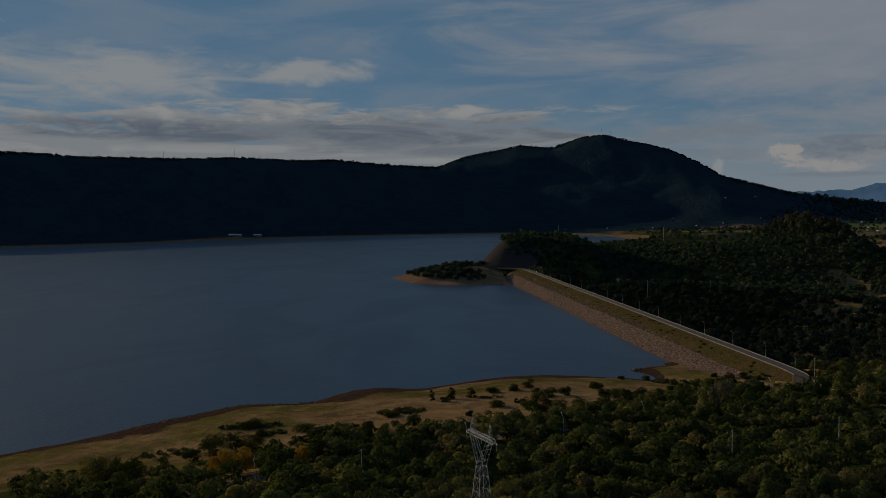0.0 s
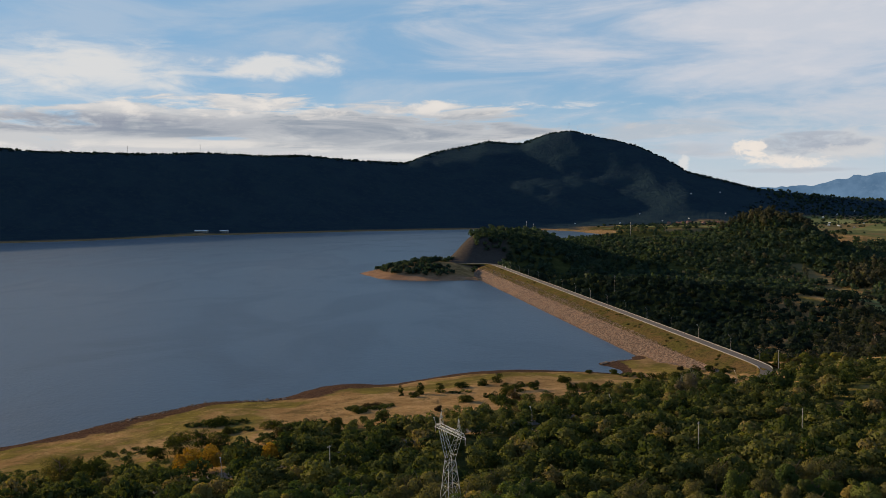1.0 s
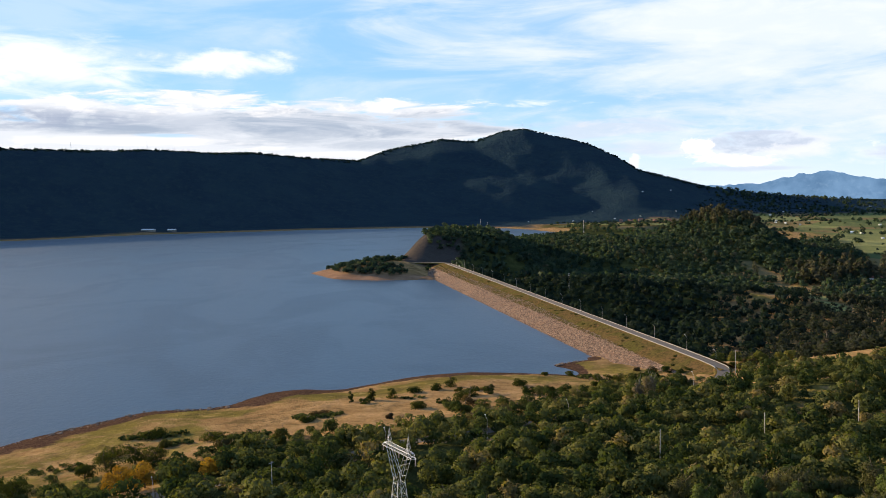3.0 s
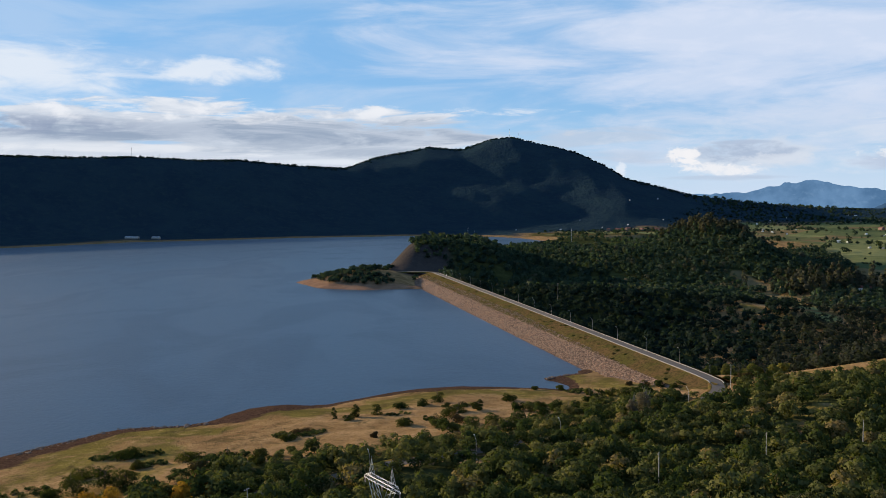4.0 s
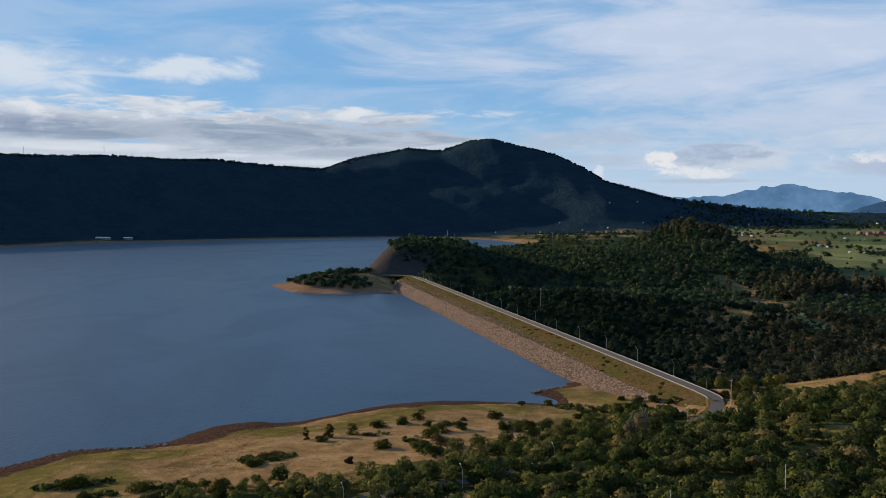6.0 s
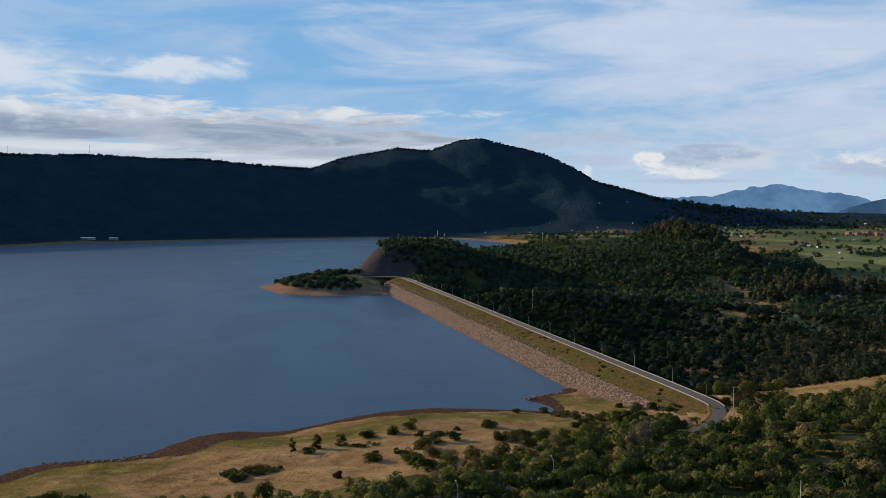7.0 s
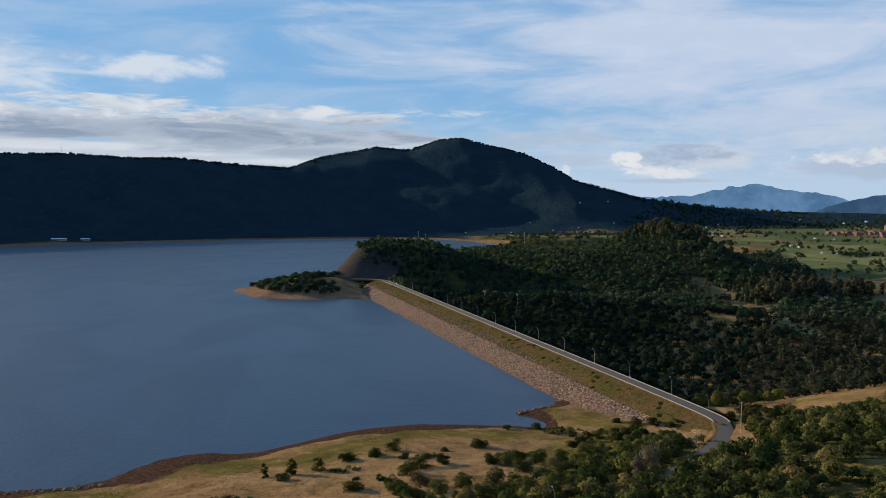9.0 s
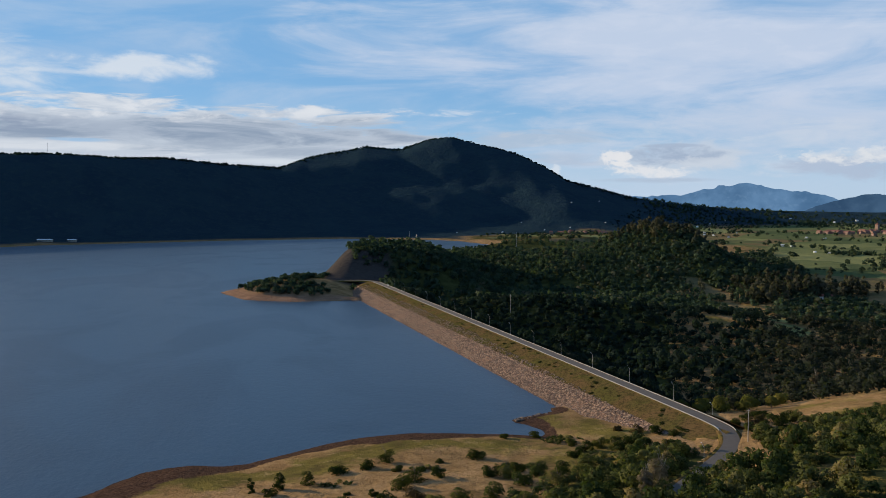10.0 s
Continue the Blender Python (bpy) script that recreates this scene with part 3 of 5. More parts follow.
def add_box(bm, cx, cy, cz, sx, sy, sz, rot=None):
    m = Matrix.Translation((cx, cy, cz)) @ (rot or Matrix.Identity(4)) @ Matrix.Diagonal((sx, sy, sz, 1))
    return bmesh.ops.create_cube(bm, size=1.0, matrix=m)


def add_bar(bm, p, q, r, sides=4, r2=None):
    """A bar or a tapered pole from p to q."""
    p, q = Vector(p), Vector(q)
    d = q - p
    m = Matrix.Translation((p + q) / 2) @ d.to_track_quat("Z", "Y").to_matrix().to_4x4()
    bmesh.ops.create_cone(bm, cap_ends=True, segments=sides, radius1=r, radius2=r if r2 is None else r2, depth=d.length, matrix=m)


# ------------------------------------------------------------ ground, water, distance


def build_land():
    fine = np.arange(-41, 45, 0.27)
    coarse = np.arange(45, 319, 4.0)
    ang = np.radians(np.concatenate([fine, coarse]))
    rr = [0.5, 30, 60, 85, 105]
    while rr[-1] < 4960:
        r = rr[-1]
        rr.append(r + (2.8 if r < 560 else 2.8 + (r - 560) * 0.0085))
    rr = np.array(rr)
    R, A = np.meshgrid(rr, ang, indexing="ij")
    X, Y = R * np.sin(A), 40 + R * np.cos(A)
    h, d, s, u, a, r, q, pl = land_parts(X, Y)
    # the dam's own body stands over a sunken bed
    under = ((s > -4) & (s < DAM_L + 4) & (u > -13) & (u < 16)) | ((s > 82) & (s < DAM_L - 62) & (u > -60) & (u < 0))
    Z = np.where(under, np.minimum(h, np.minimum(CREST - 3.0, 5.0 + (u + 13.2) * 0.489)), h)
    nr, na = R.shape
    i = np.arange(nr - 1)[:, None] * na
    j = np.arange(na)[None, :]
    j2 = (j + 1) % na
    f = np.stack([i + j, i + j2, i + na + j2, i + na + j], -1).reshape(-1, 4)[:, ::-1]
    nw = near_wood(X, Y)
    clear = in_clearing(X, Y)
    down = (s > 40) & (u > 30) & (r < 1800)
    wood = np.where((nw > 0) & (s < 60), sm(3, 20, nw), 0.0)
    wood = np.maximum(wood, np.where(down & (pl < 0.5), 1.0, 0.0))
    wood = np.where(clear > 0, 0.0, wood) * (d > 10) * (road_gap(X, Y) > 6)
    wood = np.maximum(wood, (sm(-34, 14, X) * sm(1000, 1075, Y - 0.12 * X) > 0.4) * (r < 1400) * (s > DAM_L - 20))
    wood = np.maximum(wood, 0.56 * sm(1300, 1400, r) * sm(7, 9, a) * (1 - sm(18, 20, a)) * (q < 0.02) * sm(20, 45, d))
    n2 = fbm(X, Y, 45, 4)
    ragged = d + 5.0 * fbm(X, Y, 14, 4)
    nearside = (Y < 505) & (r < 900)
    mud = np.where(nearside, 1 - sm(0.45, 1.0, ragged / (8.0 + 24 * np.exp(-((X + 142) / 32) ** 2) + 23 * np.exp(-((X + 66) / 24) ** 2) + 3 * np.exp(-((X - 79) / 8) ** 2) + 20 * np.exp(-((X - 24) / 26) ** 2) + 10 * np.clip(n2, 0, 1))), 0)
    sand = np.where((s > DAM_L - 60) & (r < 1800) & (u < 40), 1 - sm(10, 34, ragged), 0) * (1 - 0.62 * sm(1200, 1400, r))
    sand = np.maximum(sand, np.where((r > 1500) & (q < 0.2), 1 - sm(14, 40, d), 0) * 0.26)
    green = np.where(nearside, np.clip(1.1 - np.abs(d - 26) / 22.0, 0, 1) * 0.75 + 0.5 * sm(95, 130, d), np.where((s > DAM_L - 30) & (r < 1300), 0.0, 0.35))
    green = np.maximum(green, np.where(nearside, (1 - sm(-95, -60, X)) * 0.62, 0))
    green = np.maximum(green, np.where(nearside, sm(50, 75, X) * (1 - sm(106, 120, X)) * 0.5, 0))
    green = np.maximum(green, (clear > 0) * (s > 60) * 0.9)
    patch = fbm(X, Y, 130, 3)
    field = sm(-1.0, 1.2, a - np.interp(r, [1100, 1250, 1900, 2250], PASTURE_AZ)) * sm(1090, 1150, r) * (1 - sm(0.22, 0.36, q)) * (s > 150)
    field = np.maximum(field, sm(8, 11, a) * (1 - sm(21, 24, a)) * sm(0.0, 0.03, q) * (1 - sm(0.16, 0.26, q)) * sm(0.10, 0.2, fbm(X, Y, 170, 3)) * 0.8)
    field = np.maximum(field, (clear > 0) * (r > 740) * (X > 380))
    field = np.maximum(field, sm(5, 8, a) * (1 - sm(20, 23, a)) * (r > 1900) * (q < 0.07) * sm(0.05, 0.15, patch)) * (d > 40)
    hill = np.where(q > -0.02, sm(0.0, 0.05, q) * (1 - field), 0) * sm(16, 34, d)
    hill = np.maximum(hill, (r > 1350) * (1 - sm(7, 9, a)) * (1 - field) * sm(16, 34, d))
    cut = sm(-34, 14, X) * sm(1000, 1075, Y - 0.12 * X)
    rock = sm(0.01, 0.05, cut) * (1 - sm(0.96, 1.0, cut)) * (1 - sm(44, 62, X)) * (Y < 1180)
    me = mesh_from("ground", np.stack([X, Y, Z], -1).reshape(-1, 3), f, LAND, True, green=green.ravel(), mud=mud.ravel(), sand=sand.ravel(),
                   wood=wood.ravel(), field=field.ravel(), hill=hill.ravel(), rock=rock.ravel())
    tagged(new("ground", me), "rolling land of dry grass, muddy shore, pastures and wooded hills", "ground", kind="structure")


def build_water():
    bm = bmesh.new()
    rim = [(-2900, -500), (30, -500), (60, 400), (124, 470), (21, 985), (40, 1080), (330, 1560), (420, 2300), (-2900, 2600)]
    bm.faces.new([bm.verts.new((x, y, 0.0)) for x, y in rim])
    tagged(part("water", bm, WATER), "blue-grey lake water ruffled by a light breeze", "water", kind="structure")


def skyline_sheet(name, deg, el, R, steps, mat, rough, label, category):
    """A far slope whose crest follows angles above the eye."""
    a = np.radians(deg)
    el = el + rough * fbm(deg * 10, deg * 0, 6, 6)
    rows = []
    for k, back in steps:
        z = -120 + (EYE0[2] + R * np.tan(np.radians(el)) + 120) * k
        rr = R + back + 60 * fbm(deg * 10, deg * 0 + k * 30, 20, 3)
        rows.append(np.stack([EYE0[0] + rr * np.sin(a), EYE0[1] + rr * np.cos(a), z], -1))
    v = np.stack(rows)
    nr, na = v.shape[:2]
    i, j = np.arange(nr - 1)[:, None] * na, np.arange(na - 1)[None, :]
    f = np.stack([i + j, i + j + 1, i + na + j + 1, i + na + j], -1).reshape(-1, 4)
    tagged(new(name, mesh_from(name, v.reshape(-1, 3), f, mat, True)), label, category, kind="structure")


def build_distance():
    """Blue mountain range far behind the plain, and a darker wooded hill before its end."""
    steps = ((0.0, -260), (0.45, -120), (0.8, -40), (1.0, 0), (0.6, 80))
    deg = np.arange(14, 44, 0.1)
    el = np.interp(deg, [14, 19, 20, 22.8, 23.6, 24.3, 24.9, 25.1, 26.2, 26.8, 27.4, 27.9, 28.7, 29.5, 30.2, 30.9, 31.4, 32.3, 33.4, 35.3, 38, 44], [-.1, .05, .1, .13, .32, .56, .63, .76, .80, .90, .80, .68, .50, .36, .34, .12, .10, -.22, -.3, -.3, -.3, -.3])
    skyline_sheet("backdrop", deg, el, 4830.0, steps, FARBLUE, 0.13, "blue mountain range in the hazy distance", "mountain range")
    deg = np.arange(29.6, 50, 0.05)
    el = np.interp(deg, [29.6, 30.6, 31.4, 32.3, 33.0, 33.6, 34.4, 35.3, 38, 44, 50], [-1.3, -.75, -.45, -.16, .0, .1, .14, .12, .3, .2, -.2])
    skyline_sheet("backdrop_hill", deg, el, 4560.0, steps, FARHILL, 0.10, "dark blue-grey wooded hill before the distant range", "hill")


build_land()
build_water()
build_distance()


# ------------------------------------------------------------ dam and road


def strip(name, pts, offsets, mat, parent=None, label="", kind="", mats=None, face_mat=None):
    """A ribbon along pts (x, y, z): offsets are (sideways, up) pairs of its cross-section."""
    pts = np.asarray(pts, float)
    t = np.gradient(pts[:, :2], axis=0)
    t /= np.hypot(t[:, 0], t[:, 1])[:, None]
    nrm = np.stack([t[:, 1], -t[:, 0]], 1)
    rows = [np.concatenate([pts[:, :2] + nrm * o, pts[:, 2:] + up], 1) for o, up in offsets]
    v = np.stack(rows, 1)
    n, k = v.shape[:2]
    i, j = np.arange(n - 1)[:, None] * k, np.arange(k - 1)[None, :]
    f = np.stack([i + j, i + j + 1, i + k + j + 1, i + k + j], -1).reshape(-1, 4)[:, ::-1]
    fm = None if face_mat is None else np.tile(face_mat, n - 1)
    ob = new(name, mesh_from(name, v.reshape(-1, 3), f, mats or mat, False, fm))
    ob.parent = parent
    return tagged(ob, label, kind=kind)


def dam_point(s, u, z):
    p = DAM_A + DAM_DIR * s + DAM_OUT * u
    return (p[0], p[1], z)


def build_dam():
    dam = thing("dam", Matrix.Identity(4), "long earth dam with a stone-pitched water face", "dam", kind="structure")
    ss = np.arange(-10, DAM_L + 14, 4.0)

    def sheet(name, rows, mat, label):
        """Rows across the dam: offset and height, roughened."""
        v = []
        for s in ss:
            for u, z in rows:
                k = float(fbm(np.array(s), np.array(u * 3.0), 14, 3))
                p = dam_point(s, u + 0.6 * k, z + 0.35 * k)
                v.append(p)
        k = len(rows)
        i, j = np.arange(len(ss) - 1)[:, None] * k, np.arange(k - 1)[None, :]
        f = np.stack([i + j, i + j + 1, i + k + j + 1, i + k + j], -1).reshape(-1, 4)[:, ::-1]
        part(name, mesh_from(name, v, f, mat, True), None, dam, label)

    sheet("stone_pitching", [(-52 + 1.9 * i, -12.0 + 0.93 * i) for i in range(21)], RIPRAP, "pitched face of brown-grey boulders")
    sheet("grass_bank", [(-17, 4.6), (-13.2, 6.7), (-11, 7.6), (-8, 8.6), (-5, 9.6), (-2.5, 10.4), (-0.4, 10.9)], BANK, "strip of dry grass below the crest")
    sheet("dry_slope", [(9.0, 10.7), (16, 7.0), (26, 2.0), (40, -5.0), (56, -13.0), (72, -21.0), (90, -30.0)], BANK, "grassed slope on the dry side")


build_dam()


def build_road():
    z = []
    for x, y in ROAD_PTS:
        s, u = dam_coords(np.array([x]), np.array([y]))
        k = float(sm(-16, 2, s)[0])
        z.append(float(land(np.array([x]), np.array([y]))[0] + 0.45) * (1 - k) + (CREST + 0.05) * k)
    pts = np.column_stack([ROAD_PTS, np.array(z)])
    pts[:, 2] = np.convolve(np.pad(pts[:, 2], 3, "edge"), np.ones(7) / 7, "valid")
    pts = pts[::-1]
    road = thing("road", Matrix.Identity(4), "narrow asphalt road along the dam crest and the hillside", "road", kind="structure")
    strip("asphalt", pts, [(-4.6, -1.4), (-4.2, 0.0), (-2.9, 0.02), (0, 0.08), (2.9, 0.02), (4.2, 0.0), (4.6, -1.4)], None, road, mats=[ASPHALT, BANK], face_mat=[1, 1, 0, 0, 1, 1])
    on = [p for p in pts if -7 < dam_coords(p[0], p[1])[0] < DAM_L + 2]
    for side, name in ((-3.3, "kerb_wall"), (3.3, "kerb_wall")):
        strip(name, on, [(side - 0.14, -0.3), (side - 0.14, 0.32), (side + 0.14, 0.32), (side + 0.14, -0.3)], WHITEWALL, road, "low whitewashed wall")
    strip("edge_line", on, [(-2.75, 0.05), (-2.6, 0.06)], ROADPAINT, road)


build_road()

# ------------------------------------------------------------ trees


def leaf_cloud(g, centres, radii, count, size, squash=0.8):
    """Leaf sprays set over the outside of clumps: triangles (n, 3, 3) and the way each one faces (n, 3)."""
    centres, radii = np.asarray(centres), np.asarray(radii)
    pick = g.choice(len(radii), count, p=radii ** 2 / (radii ** 2).sum())
    n = g.normal(size=(count, 3))
    n[:, 2] = np.where(n[:, 2] < 0, -n[:, 2] * np.sign(g.random(count) - 0.3), n[:, 2])
    n /= np.linalg.norm(n, axis=1)[:, None]
    c = centres[pick] + n * (radii[pick] * (0.78 + 0.3 * g.random(count)))[:, None] * np.array((1, 1, squash))
    n2 = n + g.normal(size=(count, 3)) * 0.36
    n2 /= np.linalg.norm(n2, axis=1)[:, None]
    t = np.cross(n2, g.normal(size=(count, 3)))
    t /= np.linalg.norm(t, axis=1)[:, None]
    b = np.cross(n2, t)
    w = size * (0.55 + 0.8 * g.random(count))[:, None]
    k = 0.6 + 0.5 * g.random((count, 1))
    tri = np.stack([c - t * w - b * w * k * 0.8, c + t * w * 1.1 - b * w * k * 0.5, c + (g.random((count, 1)) - 0.5) * t * w + b * w * k * 1.25], 1)
    # sprays face outwards from their clump and from the whole crown
    mid = centres.mean(0)
    out = c - mid
    out /= np.linalg.norm(out, axis=1)[:, None] + 1e-6
    face = n * 0.55 + out * 0.45 + g.normal(size=(count, 3)) * 0.10
    face /= np.linalg.norm(face, axis=1)[:, None]
    return tri, face


def crown_shape(g, wide, high, base, clumps, count, size):
    """A lumpy crown of foliage clumps between base and high."""
    cen, rad = [], []
    for i in range(clumps):
        ang, rr = i * 2.39996 + g.random(), wide * 0.62 * math.sqrt(g.random())
        z = base + (high - base) * (0.06 + 0.76 * (1 - 0.8 * (rr / wide) ** 2) * g.random() ** 0.8)
        cen.append((rr * math.cos(ang), rr * math.sin(ang), z))
        rad.append(wide * (0.26 + 0.2 * g.random()))
    return leaf_cloud(g, np.array(cen), np.array(rad), count, size)


def leaf_mesh(name, tri, face, mat, **attrs):
    v = tri.reshape(-1, 3)
    me = mesh_from(name, v, np.arange(len(v)).reshape(-1, 3), mat, True, None, **attrs)
    if face is not None:
        me.normals_split_custom_set_from_vertices(np.repeat(face, 3, 0))
    return me


def trunk_mesh(name, g, high, spread, r, limbs, mat):
    bm = bmesh.new()
    p, lean = Vector((0, 0, -0.6)), Vector((g.normal() * 0.05, g.normal() * 0.05, 1))
    knots = [p + lean * (high + 0.6) * f for f in (0, 0.3, 0.6, 1.0)]
    for k in range(3):
        add_bar(bm, knots[k], knots[k + 1], r * (1 - 0.28 * k), 6, r * (1 - 0.28 * (k + 1)))
    for i in range(limbs):
        f = 0.35 + 0.6 * g.random()
        q = p + lean * (high + 0.6) * f
        a = g.random() * 6.283
        out = Vector((math.cos(a) * spread, math.sin(a) * spread, high * 0.25 + spread * 0.4)) * (0.5 + 0.5 * g.random())
        add_bar(bm, q, q + out * 0.55, r * 0.42, 4, r * 0.25)
        add_bar(bm, q + out * 0.55, q + out + Vector((0, 0, 0.3)), r * 0.25, 4, r * 0.08)
    me = bpy.data.meshes.new(name)
    bm.to_mesh(me)
    bm.free()
    me.materials.append(mat)
    return me


def make_tree(seed, name, label, category, group, wide, high, base, clumps, count, size, leaf, bark, limbs=6):
    g = np.random.default_rng(seed)
    e = thing(name, Matrix.Identity(4), label, category, group)
    part("trunk", trunk_mesh("trunk", g, high * 0.75, wide * 0.7, 0.055 * wide + 0.03, limbs, bark), None, e)
    tri, face = crown_shape(g, wide, high, base, clumps, count, size)
    part("crown", leaf_mesh("crown", tri, face, leaf), None, e)
    return e


def stand(ob, x, y, rot, scale, sink=0.15, z=None):
    z = float(land(np.array([x]), np.array([y]))[0]) if z is None else z
    return Matrix.Translation((x, y, z - sink)) @ Matrix.Rotation(rot, 4, "Z") @ Matrix.Diagonal((scale[0], scale[0], scale[1], 1))


def place_copies(models, spots, g, lo, hi):
    """Sets each model down once and copies them over the other spots."""
    zs = land(spots[:, 0], spots[:, 1])
    for i, (x, y) in enumerate(spots):
        k = lo + (hi - lo) * g.random()
        ob = models[i % len(models)]
        if i >= len(models):
            ob = copy_thing(ob, Matrix.Identity(4))
        ob.matrix_basis = stand(ob, x, y, g.random() * 6.283, (k, k * (0.85 + 0.35 * g.random())), 0.15, float(zs[i]))


def jittered(g, x0, x1, y0, y1, gap):
    xs, ys = np.arange(x0, x1, gap), np.arange(y0, y1, gap)
    X, Y = np.meshgrid(xs, ys)
    X = X + (np.arange(len(ys))[:, None] % 2) * gap * 0.5
    p = np.stack([X.ravel(), Y.ravel()], 1) + (g.random((X.size, 2)) - 0.5) * gap * 0.9
    return p


def footing(x, y):
    """Height at which plants stand: the land, or the dam's dry slope where it covers the land."""
    s, u = dam_coords(x, y)
    slope = np.where((s > -10) & (s < DAM_L + 12) & (u > 9) & (u < 88), 10.6 - 0.503 * (u - 9), -99.0)
    return np.maximum(land(x, y), slope)


def grow(name, g, spots, wide_lo, wide_hi, shape, mat, label, category, count, size, clumps, variants=5, sizes=None, sink=0.0):
    """Joins one crown per spot into a single mass of foliage."""
    protos = []
    for i in range(variants):
        protos.append(crown_shape(g, 1.0, shape, 0.08, clumps, count, size))
    zs = footing(spots[:, 0], spots[:, 1])
    out, tone, faces = [], [], []
    for i, (x, y) in enumerate(spots):
        q, nf = protos[int(g.integers(variants))]
        w = wide_lo + (wide_hi - wide_lo) * g.random() ** 1.5 if sizes is None else sizes[i]
        a = g.random() * 6.283
        c, s_ = math.cos(a), math.sin(a)
        hk = w * (0.8 + 0.45 * g.random())
        v = np.empty_like(q)
        v[..., 0], v[..., 1] = (q[..., 0] * c - q[..., 1] * s_) * w + x, (q[..., 0] * s_ + q[..., 1] * c) * w + y
        v[..., 2] = q[..., 2] * hk + zs[i] - sink * w
        out.append(v)
        faces.append(np.stack([nf[:, 0] * c - nf[:, 1] * s_, nf[:, 0] * s_ + nf[:, 1] * c, nf[:, 2]], 1))
        tone.append(np.full(len(q) * 3, g.random()))
    me = leaf_mesh(name, np.concatenate(out), np.concatenate(faces), mat, tone=np.concatenate(tone))
    return tagged(new(name, me), label, category, kind="stuff")


def plant_near_wood():
    g = np.random.default_rng(11)
    p = jittered(g, -230, 330, 150, 470, 5.0)
    x, y = p[:, 0], p[:, 1]
    d = shore_distance(x, y)
    s, u = dam_coords(x, y)
    a, r = polar(x, y)
    keep = (near_wood(x, y) > 0) & (in_clearing(x, y) <= 0) & (road_gap(x, y) > np.where(y > 372, 6.5, 3.0)) & (d > 14) & (a > -37) & (a < 42) & ~((s > 20) & (u < 60))
    keep &= np.hypot(x + 4, y - 182) > 4.0
    keep &= (fbm(x, y, 30, 3) > -0.42) & ~wood_gap(x, y)
    p = p[keep]
    front = p[:, 1] < 216
    near, rest = p[front & (np.abs(p[:, 0] + 2) < 125)], p[~(front & (np.abs(p[:, 0] + 2) < 125))]
    thin = g.permutation(len(near))
    big, low = near[thin[:218]], near[thin[218:]]
    models = []
    for i, (w, h, b, c) in enumerate(((2.9, 6.0, 0.9, 17), (3.6, 6.6, 1.0, 22), (2.5, 5.2, 0.6, 15), (3.3, 7.6, 1.4, 20), (3.0, 4.8, 0.5, 18), (2.3, 7.0, 1.2, 15))):
        models.append(make_tree(100 + i, "broadleaf_tree", "bushy green tree in the hillside wood", "tree", "trees of the near wood", w, h, b, c, 3400, 0.155, LEAF_NEAR, BARK))
    dull = []
    for i, (w, h, b, c) in enumerate(((3.2, 6.6, 1.0, 22), (2.6, 7.4, 1.2, 20), (3.6, 5.6, 0.7, 24))):
        dull.append(make_tree(120 + i, "airy_tree", "airy grey-brown tree with thin foliage in the hillside wood", "tree", "dull trees of the near wood", w, h, b, c, 2600, 0.13, LEAF_GREY, BARK, 9))
    brown = (fbm(big[:, 0], big[:, 1], 40, 2) > 0.22) | ((big[:, 0] > 30) & (g.random(len(big)) < 0.28))
    place_copies(models, big[~brown], g, 0.8, 1.6)
    place_copies(dull, big[brown], g, 0.8, 1.5)
    grow("undergrowth", g, np.concatenate([low]), 1.6, 3.0, 1.5, LEAF_MASS, "dense undergrowth between the trees of the near wood", "undergrowth", 380, 0.115, 9)
    size = (2.0 + 3.2 * g.random(len(rest)) ** 1.5) * np.clip(near_wood(rest[:, 0], rest[:, 1]) / 30.0, 0.66, 1.0)
    grow("hillside_wood", g, rest, 2.0, 5.2, 1.6, LEAF_MASS, "thick green wood with brownish bushes on the near hillside", "wood", 325, 0.102, 14, 7, size)


plant_near_wood()


